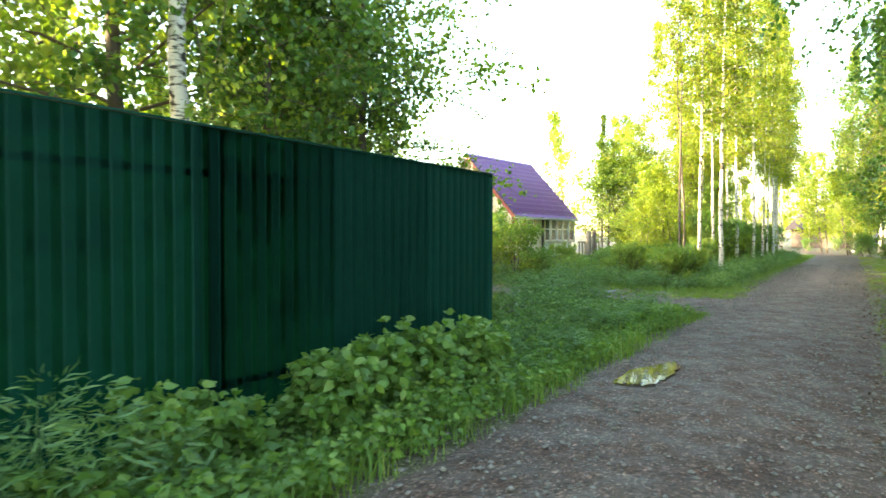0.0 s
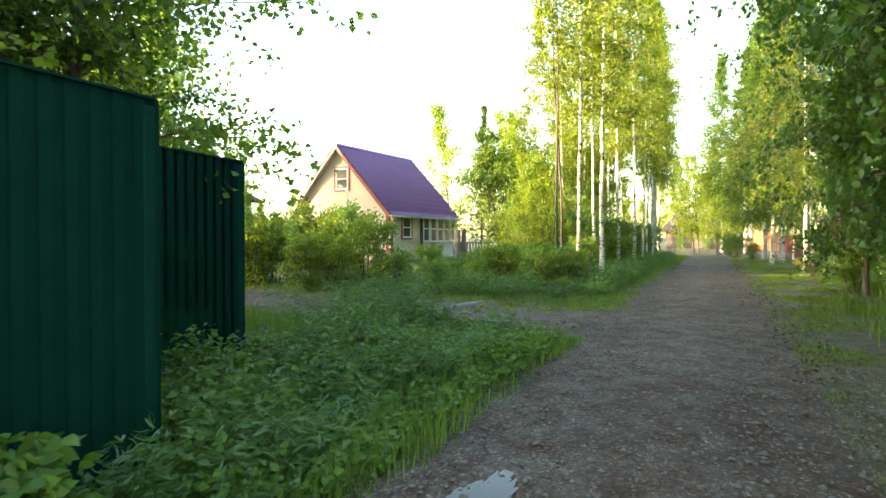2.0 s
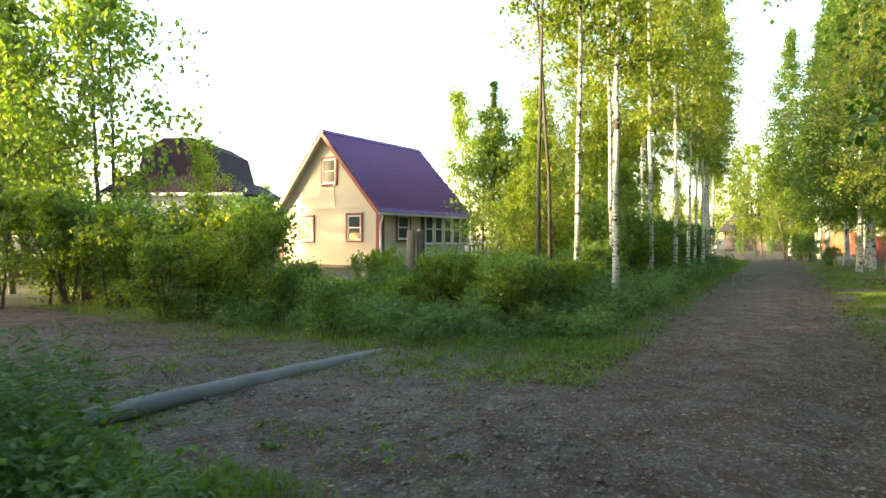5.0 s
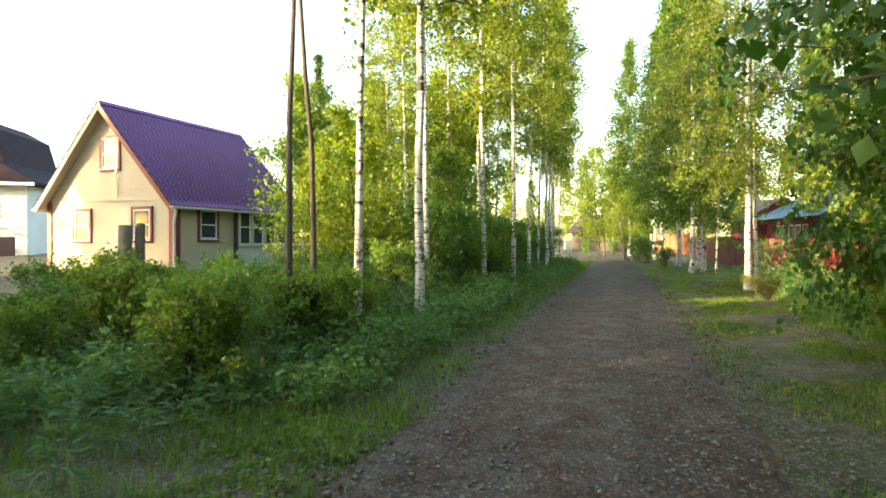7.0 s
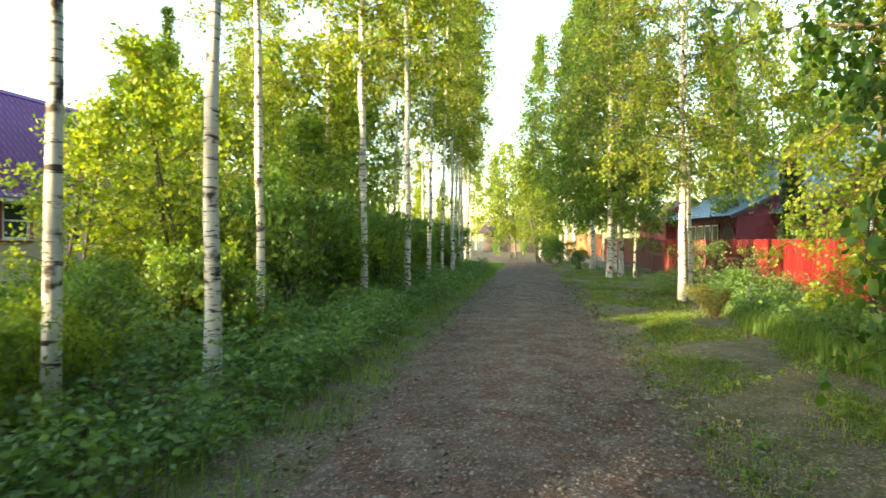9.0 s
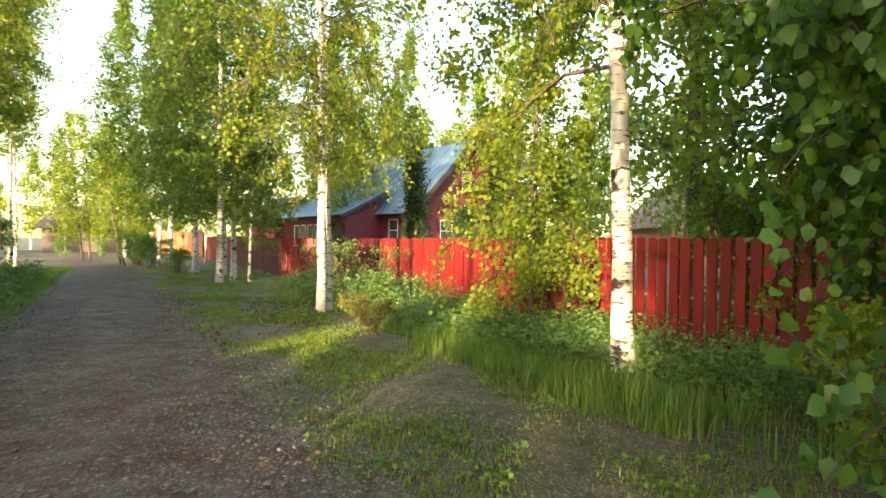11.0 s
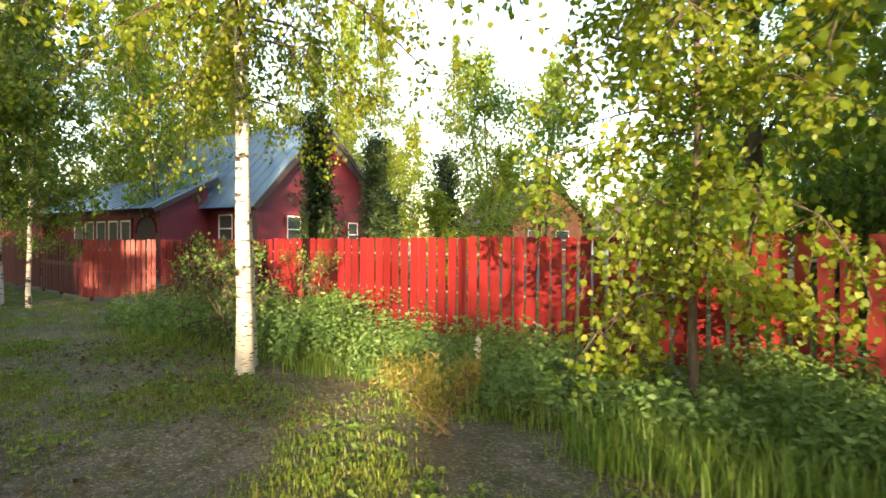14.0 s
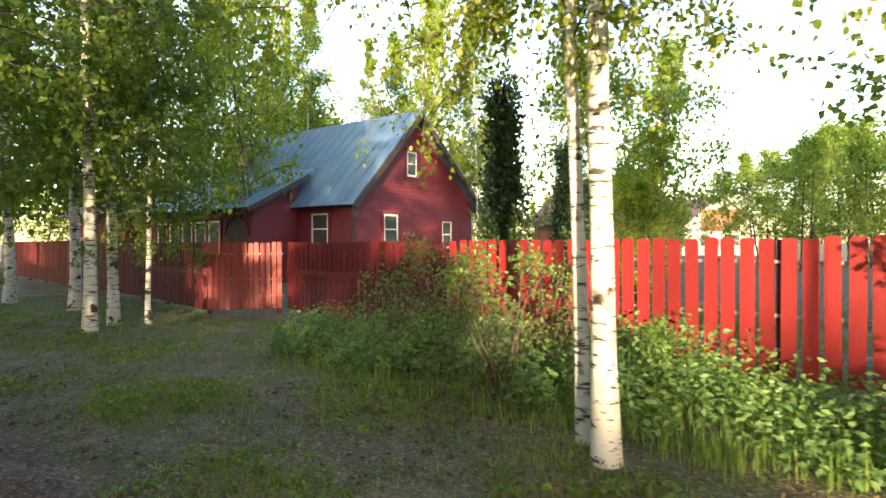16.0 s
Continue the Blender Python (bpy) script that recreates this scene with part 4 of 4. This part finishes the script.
herbs("undergrowth", "low leafy green weeds at the foot of the fence", 31, [
    (-1.5, 9.9, -2.4, -1.55, 1500, 20, 0.10, 0.30, 0.5), (5.8, 10.1, -4.1, -2.3, 900, 20, 0.15, 0.42, 0.5), (17.5, 31, 4.0, 5.6, 420, 18, 0.2, 0.55, 0.45)], M_HERB, 0.058)
herbs("raspberry_canes", "bright green leafy canes in front of the steel fence", 32, [
    (1.7, 2.3, -2.5, -2.1, 18, 26, 0.40, 0.62, 0.4), (2.6, 4.8, -2.5, -1.95, 90, 22, 0.34, 0.68, 0.4), (-0.5, 1.4, -2.4, -1.9, 40, 20, 0.16, 0.32, 0.45)], M_HERB, 0.088, 0.30, 0.45, True)
herbs("meadowsweet", "dense dark green meadowsweet along the road", 33, [
    (15.5, 40, -3.3, -2.0, 2100, 24, 0.25, 0.6, 0.5), (15.0, 34, -4.6, -3.0, 1100, 26, 0.4, 0.8, 0.42), (5.8, 9.9, -4.1, -2.2, 260, 24, 0.3, 0.6, 0.45), (13.9, 16, -9, -3.6, 500, 24, 0.3, 0.8, 0.45), (22.5, 32.5, 3.5, 5.6, 900, 30, 0.25, 0.65, 0.42), (16, 24, 4.4, 5.6, 380, 28, 0.25, 0.55, 0.42)], M_HERBDARK, 0.062, 0.30, 0.25)

herbs("horsetails", "pale feathery horsetail and mugwort at the foot of the fence", 35, [
    (-1.0, 1.8, -2.55, -1.9, 60, 60, 0.35, 0.62, 0.3), (6.2, 9.9, -3.2, -1.9, 170, 60, 0.25, 0.5, 0.4), (8.6, 10.2, -4.6, -3.0, 90, 60, 0.4, 0.75, 0.35), (4.6, 6.4, -2.4, -1.8, 50, 50, 0.2, 0.4, 0.4), (13.8, 15.4, -8, -2.6, 120, 50, 0.3, 0.6, 0.4)], M_PALEHERB, 0.105, 0.06, 0.1)
herbs("verge_weeds", "low clover and plantain patches on the worn verge", 34, [
    (0, 34, 0.95, 2.8, 1000, 12, 0.03, 0.08, 1.3), (20, 40, 1.6, 4.6, 700, 12, 0.03, 0.08, 1.3), (10.5, 13.6, -9, -1.6, 240, 12, 0.03, 0.07, 1.4), (13.2, 15.5, -3.2, -1.5, 300, 12, 0.03, 0.08, 1.3)], M_GRASS, 0.042, 0.36, 0.1)

# ---- trees ----
birch = make_tree("birch_tree", "tall slim birch with white banded bark and light green leaves", 41, 14.5, 0.068, 4.2, 46, 8, 10500, 0.098, M_BARK, M_BIRCHLEAF, spread=1.55, rise=0.7, droop=0.16)
birch_b = make_tree("birch_tree", "slender birch with sparse light green leaves", 42, 13.0, 0.056, 4.6, 38, 7, 6500, 0.095, M_BARK, M_BIRCHLEAF, spread=1.3, rise=0.8, droop=0.14)
birch_old = make_tree("birch_tree", "birch with rough white bark and hanging branches", 43, 13.0, 0.080, 2.9, 60, 10, 26000, 0.068, M_BARKLOW, M_BIRCHLEAF, oval=True, spread=2.9, rise=0.35, droop=0.20)
birch_dark = make_tree("birch_tree", "dense birch with leaf colour darkened for shade", 44, 14.0, 0.10, 2.2, 56, 8, 15000, 0.125, M_BARKLOW, M_BIRCHDARK, spread=2.6, rise=0.4, droop=0.16)
bare_stem = make_tree("birch_tree", "young dark-stemmed birch with few leaves", 45, 9.5, 0.042, 4.8, 20, 6, 2200, 0.085, M_DARKBARK, M_BIRCHLEAF, spread=1.1, rise=0.9, droop=0.05, lean=(-0.035, 0.0), stem_bend=0.16)
maple = make_tree("maple_tree", "broad dark green maple overhanging the verge", 46, 9.5, 0.10, 0.9, 58, 10, 21000, 0.10, M_DARKBARK, M_MAPLE, twig_len=0.6, oval=True, spread=2.4, rise=0.45, droop=0.08, leaf_width=0.48, hang_leaves=0.8)
broad = make_tree("broadleaf_tree", "leafy green tree with dark trunk", 47, 11.0, 0.13, 1.6, 50, 9, 15000, 0.118, M_DARKBARK, M_BUSH, spread=2.9, rise=0.5, droop=0.06, leaf_width=0.42)
young = make_tree("young_tree", "young yellow-green tree behind the hedge", 48, 4.6, 0.045, 0.7, 30, 6, 4200, 0.10, M_DARKBARK, M_YELLOW, spread=1.35, rise=0.8, droop=0.03, stems=2)
young_g = make_tree("young_tree", "young green rowan behind the hedge", 49, 5.0, 0.05, 0.8, 30, 6, 4600, 0.115, M_DARKBARK, M_BUSH, spread=1.7, rise=0.7, droop=0.03, stems=2)
bush = make_tree("bush", "dense green deciduous bush", 50, 1.9, 0.022, 0.08, 36, 4, 3700, 0.080, M_TWIG, M_BUSH, spread=0.95, rise=0.9, droop=0.02, stems=6, category="bush", crown_top=0.1)
bush_d = make_tree("bush", "dark green lilac bush", 51, 2.0, 0.022, 0.08, 36, 4, 3400, 0.086, M_TWIG, M_HERB, spread=1.0, rise=0.9, droop=0.02, stems=6, category="bush", crown_top=0.1)
bush_y = make_tree("bush", "yellow-green young bush in the hedge", 52, 1.8, 0.02, 0.05, 32, 4, 3300, 0.078, M_TWIG, M_YELLOW, spread=0.85, rise=1.0, droop=0.02, stems=5, category="bush", crown_top=0.1)
thuja = make_tree("thuja_tree", "tall narrow dark green thuja", 53, 4.6, 0.07, 0.1, 70, 6, 6500, 0.13, M_DARKBARK, M_CONIFER, spread=0.62, rise=1.4, droop=-0.06, leaf_width=0.28, crown_top=0.7, hang_leaves=-0.8)
juniper = make_tree("juniper", "small rusty brown-green juniper on the verge", 54, 0.62, 0.02, 0.02, 40, 6, 3000, 0.05, M_TWIG, M_RUST, spread=0.26, rise=1.3, droop=-0.04, leaf_width=0.2, crown_top=0.5, hang_leaves=-0.8, stems=3, category="bush")
droopy = make_tree("young_birch", "young birch with low hanging yellow-green leaves", 55, 8.6, 0.04, 0.7, 60, 10, 23000, 0.068, M_DARKBARK, M_YELLOW, oval=True, spread=1.4, rise=0.35, droop=0.22, leaf_width=0.4)

plant_all(birch, [(8.85, 17.25, 0, 1, 1), (11.65, 21.9, 70, 0.95, 1.0), (13.23, 23.7, 150, 1.05, 1.0), (14.5, 25.3, 220, 0.9, 1.0), (17.4, 29.6, 30, 1.0, 1.05), (18.4, 31.3, 300, 0.9, 1.05), (20.4, 34.5, 110, 1.05, 1),
                  (22.4, 37.5, 10, 1.0, 1.1), (15.4, 30.0, 250, 0.85, 1), (25.0, 42, 80, 1.05, 1.1), (21, 40, 140, 1.0, 1.1), (28, 48, 40, 1.1, 1.1), (17.5, 36, 200, 0.9, 1), (-2.7, 7.0, 90, 1.9, 0.75), (36.5, 19.6, 60, 0.7, 1), (38.8, 23.2, 20, 0.9, 1), (43, 23.8, 110, 0.9, 1), (40, 36, 20, 0.95, 1), (37, 38.5, 90, 1.0, 1), (43.5, 33.5, 160, 0.95, 1), (46, 30, 230, 0.9, 1), (34.5, 41, 300, 1.0, 1), (42, 39, 45, 1.05, 1), (47, 26.5, 130, 0.75, 1), (12.0, 25.6, 15, 0.9, 1), (10.6, 27.2, 75, 0.9, 0.9), (8.6, 30, 260, 0.6, 0.9)], "roadside birches")
plant_all(birch_b, [(7.87, 16.56, 20, 1, 1), (9.5, 19.2, 120, 0.95, 1), (12.6, 24.6, 200, 1, 0.95), (16.3, 28.2, 310, 0.95, 1.05), (19.3, 32.7, 60, 1, 1), (10.2, 23.5, 90, 0.8, 0.9)], "roadside birches")
plant_all(bare_stem, [(7.08, 15.9, 0, 1, 1), (7.3, 16.3, 130, 0.95, 0.95)], "bare young birches")
plant_all(birch_old, [(18.5, 21.0, 40, 1, 1)], "verge birches")
near_birch = make_tree("birch_tree", "birch with rough white bark", 58, 12.5, 0.118, 3.0, 46, 8, 13000, 0.070, M_BARKLOW, M_BIRCHLEAF, oval=True, spread=2.0, rise=0.4, droop=0.2)
near_birch.matrix_basis = pose(16.33, 15.60, -0.12, -3.0, 2.0, 100)
tagged(near_birch, "stout leaning birch with white bark beside the red fence", group="verge birches")
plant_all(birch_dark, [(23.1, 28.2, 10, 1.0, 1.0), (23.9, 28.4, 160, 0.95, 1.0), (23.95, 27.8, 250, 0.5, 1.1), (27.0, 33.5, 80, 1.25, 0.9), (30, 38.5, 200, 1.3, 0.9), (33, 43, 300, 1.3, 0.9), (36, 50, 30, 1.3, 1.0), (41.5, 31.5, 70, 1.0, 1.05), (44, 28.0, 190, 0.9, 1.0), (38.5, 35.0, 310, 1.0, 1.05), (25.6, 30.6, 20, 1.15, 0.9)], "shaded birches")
alder = make_tree("alder_tree", "leafy young alder leaning over the verge", 57, 9.5, 0.075, 0.6, 60, 11, 30000, 0.088, M_DARKBARK, M_MAPLE, spread=3.0, rise=0.55, droop=0.09, leaf_width=0.42, twig_len=0.7)
verge = [(*at(a, b).xy, c, d, e) for a, b, c, d, e in (
    (4.4, 4.2, 20, 0.95, 1.0), (6.8, 3.7, 140, 1.0, 1.0), (9.0, 3.6, 250, 1.05, 1.1), (11.2, 3.7, 60, 1.1, 1.15), (13.4, 3.7, 310, 1.15, 1.2), (15.6, 3.7, 190, 1.1, 1.2), (17.6, 3.7, 100, 1.0, 1.2))]
plant_all(alder, verge[::2] + [(*at(16.8, 5.4).xy, 40, 1.1, 1.2), (-2.0, 10.3, 200, 0.75, 0.95), (*at(10.2, 6.3).xy, 100, 1.1, 1.1), (*at(14.8, 6.4).xy, 10, 1.1, 1.15), (*at(2.2, 5.4).xy, 200, 1.0, 1.1)], "verge alders")
plant_all(maple, verge[1::2] + [(*at(19.3, 3.8).xy, 0, 0.72, 1.25), (*at(18.5, 3.0).xy, 150, 0.6, 1.5), (16.4, 12.2, 60, 1, 1), (-2.2, 8.6, 30, 0.9, 1.0), (14.2, 10.2, 120, 0.95, 1), (12.4, 7.6, 230, 1.0, 1.05), (11.5, 4.0, 60, 1.1, 1.05)], "verge maples")
# Some stand unseen west of the house and behind the camera, added for shade.
plant_all(broad, [(-0.95, 9.75, 0, 0.8, 0.9), (-2.4, 11.4, 90, 1, 1), (-4.2, 8.2, 200, 1.1, 1.05), (-5.5, 4.0, 300, 1.15, 1.05), (-7, -1, 40, 1.2, 1.1), (-7.5, 9.5, 160, 1.2, 1.1), (-5.5, -6, 10, 1.2, 1.1), (-10, 5, 80, 1.3, 1.1), (-9, -9, 80, 1.3, 1.1),
                   (-10.5, 30.3, 10, 0.9, 0.9), (-8.6, 28.6, 60, 0.75, 0.9), (-14, 28.0, 10, 1.0, 0.9), (-18, 27, 100, 1.2, 1.0), (15.4, 7.8, 200, 1.1, 1.1), (17.0, 13.2, 80, 0.8, 1.1), (21.0, 15.0, 10, 1.1, 1.1), (22.5, 10.5, 200, 0.9, 1.0), (27.5, 10.5, 300, 0.9, 1.0), (17.6, 11.4, 20, 0.9, 1.0), (13.6, 6.4, 250, 0.9, 1.0), (16.5, 9.5, 120, 1.1, 1.1), (18.8, 12.3, 220, 1, 1.05), (19, 5, 40, 1.2, 1.1), (14.0, -1, 170, 1.2, 1.2)], "garden trees")
plant_all(young, [(9.6, 24.0, 0, 1, 1), (8.9, 21.0, 80, 0.85, 1), (11.0, 25.8, 150, 1.1, 1.1), (13.2, 29.5, 220, 1.2, 1.1), (7.4, 20.2, 290, 0.65, 1), (9.0, 27.0, 20, 1.2, 1.1), (12.0, 33, 100, 1.4, 1.2), (15.5, 35, 100, 1.5, 1.3), (14, 41, 10, 1.6, 1.4), (10, 44, 50, 1.6, 1.5), (29, 40.5, 20, 1.2, 1.1), (31.5, 47, 90, 1.5, 1.2), (24.9, 19.4, 30, 0.62, 0.85), (30, 18.8, 130, 1.0, 0.9), (-2.2, 29.5, 40, 0.85, 1.3), (34.0, 45.8, 10, 1.4, 1.0), (34, 30.5, 10, 1.5, 1.6), (39.5, 33, 80, 1.8, 1.7), (43, 27, 140, 1.8, 1.7)], "young trees")
plant_all(young_g, [(7.9, 26.5, 0, 1, 1), (10.2, 29.5, 100, 1.1, 1), (10.6, 22.0, 200, 0.75, 0.9), (12.4, 27.5, 280, 1, 1.1), (-2.4, 17.8, 40, 0.62, 0.7), (-4.2, 20.5, 100, 1.25, 1.2), (-6.5, 22.5, 150, 1.0, 0.9), (-9, 24, 20, 1.1, 1.0), (-8, 19, 260, 0.9, 0.9), (14.5, 32, 30, 1.2, 1.2), (-5.0, 27, 60, 1.9, 1.15), (-7.6, 26.2, 190, 1.8, 1.0), (-10.5, 28, 20, 1.9, 1.0), (37, 18.4, 40, 1.7, 1.1), (40, 15.8, 150, 1.8, 1.1), (44, 8, 100, 1.3, 1), (48, 3, 10, 1.4, 1)] + [(15 + d * math.cos(radians(a)), 21 + d * math.sin(radians(a)), a * 37, k, 1.0) for a, d, k in ((-13, 58, 1.0), (-18.5, 46, 1.35), (-20.5, 43, 1.5), (-22, 48, 1.7), (-23.5, 41, 1.5), (-25, 46, 1.9), (-27, 42, 1.7), (-29, 45, 1.9), (-31, 40, 1.7), (-33, 44, 1.9), (-35, 38, 1.6), (-37.5, 42, 1.8), (-40, 38, 1.7), (-10.5, 60, 1.2))], "young trees")
hedge = []
hr = random.Random(5)
for i in range(26):
    q = i / 25
    hedge.append((*(at(13.9 + hr.uniform(0.1, 2.6), -3.4 - 10.5 * q)).xy, hr.uniform(0, 360), hr.uniform(0.75, 1.15) * (0.42 if q < 0.36 else 0.85 if q < 0.5 else 1.2), hr.uniform(0.85, 1.1)))
for i in range(24):
    q = i / 23
    hedge.append((*(at(16.2 + 24 * q, -hr.uniform(3.4, 5.4))).xy, hr.uniform(0, 360), hr.uniform(0.5, 0.68) * (1 + 0.7 * q), hr.uniform(0.85, 1.15)))
for i in range(16):
    hedge.append((*(at(4 + i, hr.uniform(2.9, 4.2))).xy, hr.uniform(0, 360), hr.uniform(0.45, 0.7), 1.0))
for i in range(20):
    hedge.append((*(at(17 + 1.1 * i, -hr.uniform(4.6, 8.0))).xy, hr.uniform(0, 360), hr.uniform(0.75, 1.3), hr.uniform(0.9, 1.3)))
for i in range(18):
    hedge.append((*(at(hr.uniform(15.2, 21), -hr.uniform(2.9, 5.4))).xy, hr.uniform(0, 360), hr.uniform(0.42, 0.6), hr.uniform(0.9, 1.2)))
for i in range(30):
    q = i / 29
    hedge.append((*(at(19.5 + 18 * q, -hr.uniform(3.2, 5.4))).xy, hr.uniform(0, 360), hr.uniform(0.6, 0.95), hr.uniform(1.0, 1.35)))
hedge = [(x, y, a, (min(z, 0.46) if 3.0 < x < 8.2 and 16 < y < 29 else z), w) for x, y, a, z, w in hedge]
plant_all(bush, hedge[::3] + [(21.8, 21.8, 80, 0.3, 1)], "hedge bushes")
plant_all(bush_d, hedge[1::3] + [(19.2, 14.0, 10, 1.15, 1), (19.9, 13.2, 80, 1.2, 1), (20.6, 14.2, 170, 1.1, 1), (19.4, 12.2, 220, 1.2, 1), (21.3, 13.2, 300, 1.2, 1), (18.7, 13.1, 40, 1.1, 1), (19.7, 20.5, 80, 0.4, 0.9), (27.5, 36.8, 0, 0.9, 0.8), (29, 39.5, 60, 1, 0.8), (26.0, 33.3, 60, 0.7, 0.7)], "hedge bushes")
plant_all(bush_y, hedge[2::3] + [(22.6, 23.2, 200, 0.3, 0.9)], "hedge bushes")
plant_all(thuja, [(23.4, 21.7, 0, 0.8, 1), (23.95, 20.5, 120, 0.75, 0.63), (31.0, 22.0, 40, 1.1, 0.9), (33.5, 20.0, 200, 1.2, 0.8)], "thujas by the red house")
plant_all(juniper, [(16.9, 18.95, 0, 0.66, 1.35)])
plant_all(droopy, [(17.75, 17.0, 0, 1, 1), (17.4, 13.4, 130, 0.8, 1.0)], "drooping young birches")
far = make_tree("far_and_blocker_tree", "distant birch of the sunlit wood edge, also set unseen as sun blocker", 60, 13.0, 0.14, 1.5, 36, 3, 2400, 0.36, M_BARK, M_BIRCHLEAF, spread=2.4, rise=0.6, droop=0.08)
ring_and_blockers = []
fr = random.Random(8)
for a, b, count, d0, d1 in ((-14, 30, 22, 40, 62), (30, 62, 13, 62, 80), (62, 78, 5, 75, 90)):
    for i in range(count):
        an = radians(a + (b - a) * (i + fr.uniform(0, 0.8)) / count)
        d = fr.uniform(d0, d1)
        low = 0.5 if a < 0 and an < radians(4) else 1.0
        ring_and_blockers.append((14 + d * math.cos(an), 20 + d * math.sin(an), fr.uniform(0, 360), fr.uniform(0.75, 1.15) * low, fr.uniform(0.9, 1.1)))
for i in range(14):
    ring_and_blockers.append((-34 + i * 3.2 + fr.uniform(-1, 1), 66 + fr.uniform(-4, 10), fr.uniform(0, 360), fr.uniform(0.4, 0.7), 1))
# Added unseen trees: they keep low sun off the verge and mansard house.
ring_and_blockers += [(-18, 4.5, 0, 0.62, 1), (-20, 7, 50, 0.64, 1), (-18, 9.5, 90, 0.62, 1), (-20.5, 11.5, 140, 0.59, 1), (-18.5, 13.5, 200, 0.57, 1), (-19.5, 15.6, 20, 0.54, 1), (-21.2, 13.0, 70, 0.58, 1), (-22.0, 15.0, 250, 0.57, 1), (-19.2, 12.0, 310, 0.56, 1), (-22.5, 9, 20, 0.65, 1),
         (-25, 53, 30, 1.0, 1), (-25, 58, 130, 1.0, 1), (-24, 48, 230, 1.0, 1)]
plant_all(far, ring_and_blockers, "distant wood")

rose = make_tree("rose_bush", "sparse arching dog rose by the fence", 56, 1.5, 0.014, 0.1, 30, 5, 800, 0.055, M_TWIG, M_HERB, spread=0.7, rise=0.8, droop=0.10, stems=6, category="bush", crown_top=0.1)
plant_all(rose, [(20.6, 22.2, 0, 1, 1), (19.9, 21.6, 130, 0.9, 1.0), (21.4, 23.0, 220, 0.9, 0.9), (20.9, 21.3, 300, 0.8, 1.1)], "dog roses")
stem2 = copy_thing(birch_old, pose(18.85, 21.08, 0, -2.5, 0, 200) @ Matrix.Diagonal((0.66, 0.66, 0.85, 1)))
stem2.matrix_basis = pose(18.85, 21.08, 0, -2.5, 0, 0) @ pose(0, 0, 0, 0, 0, 200) @ Matrix.Diagonal((0.66, 0.66, 0.85, 1))
tagged(stem2, "thinner leaning birch stem beside the larger one")

# ---- small things ----
post = empty("gate_post", "weathered grey log post with a split stake beside it", "post", pose(5.05, 18.1, 0))
part_mesh("log", fast_mesh("log", *join_tubes([(np.array([(0, 0, -0.2), (0.012, 0, 0.5), (-0.008, 0.01, 1.0), (0.0, 0.01, 1.46), (0.0, 0.01, 1.468)]), np.array([0.098, 0.09, 0.086, 0.082, 0.004]), 14)]), smooth=True), M_GREYW, post)
part_mesh("stake", fast_mesh("stake", *join_tubes([(np.array([(0.17, 0.02, -0.2), (0.165, 0.02, 0.7), (0.175, 0.03, 1.48), (0.18, 0.03, 1.50)]), np.array([0.07, 0.066, 0.062, 0.004]), 7)])), M_DARKBARK, post, "dark split stake")
heap = []
gb = np.random.default_rng(77)
for i in range(90):
    c = at(7.9 + gb.uniform(-0.3, 0.3), -3.25 + gb.uniform(-0.3, 0.3), 0.04 + gb.uniform(0, 0.26))
    d = U * gb.normal() + N * gb.normal() * 0.4
    heap.append((np.array([c - d * 0.3, c + Vector((0, 0, 0.03)), c + d * 0.3]), np.array([0.008, 0.007, 0.004]), 4))
tagged(part_mesh("brush_pile", fast_mesh("brush_pile", *join_tubes(heap)), M_DARKBARK, None), "small pile of brown dead twigs", "brush pile", kind="stuff")
flower = empty("lupin", "single pale flowering lupin spike", "flower", pose(17.46, 18.72, 0))
part_mesh("stalk", fast_mesh("stalk", *join_tubes([(np.array([(0, 0, -0.02), (0.01, 0, 0.4), (0, 0.01, 0.56)]), np.array([0.006, 0.005, 0.003]), 5)])), M_HERB, flower)
gl = np.random.default_rng(5)
part_mesh("blossom", leaf_mesh("blossom", np.stack([gl.normal(size=160) * 0.008, gl.normal(size=160) * 0.008, gl.uniform(0.38, 0.58, 160)], 1), gl.normal(size=(160, 3)) + (0, 0, 0.4), 0.02, 0.4, gl), M_CURTAIN, flower)
# bushes and trees that close the view at the end of the road
fr2 = random.Random(15)
end_spots = [(*(at(58 + fr2.uniform(0, 10), -16 + i * 2.2)).xy, fr2.uniform(0, 360), fr2.uniform(0.9, 1.3), 1.0) for i in range(9) if not 4 < i < 6]
for q in end_spots:
    put_tree(bush_d, *q[:3], q[3] * 1.5)
    put_tree(far, q[0] + 4, q[1] + 6, q[2], q[3] * 0.9)


def fallen_leaves():
    """Dead leaves and bits of bark lying on the verge and along the road's edges."""
    g = np.random.default_rng(91)
    s = np.concatenate([g.uniform(26, 31, 900), g.uniform(0, 34, 1500), g.uniform(14, 34, 700)])
    n = np.concatenate([g.normal(2.7, 0.55, 900), g.normal(0.95, 0.22, 1500), g.normal(-1.55, 0.15, 700)])
    x, y = s * U.x + n * N.x, s * U.y + n * N.y
    p = np.stack([x, y, ground_z(x, y) + 0.022 + g.uniform(0, 0.012, len(s))], 1)
    w = g.normal(size=(len(s), 3)) * (1, 1, 0.12)
    tagged(part_mesh("fallen_leaves", leaf_mesh("fallen_leaves", p, w, 0.05, 0.32, g), M_LITTER, None), "dry brown fallen leaves on the soil", "leaves", kind="stuff")


M_LITTER = plain("dry_leaf_litter", (0.07, 0.045, 0.025), (0.16, 0.11, 0.06), 9.0, 0.9, bump=0.2)
fallen_leaves()
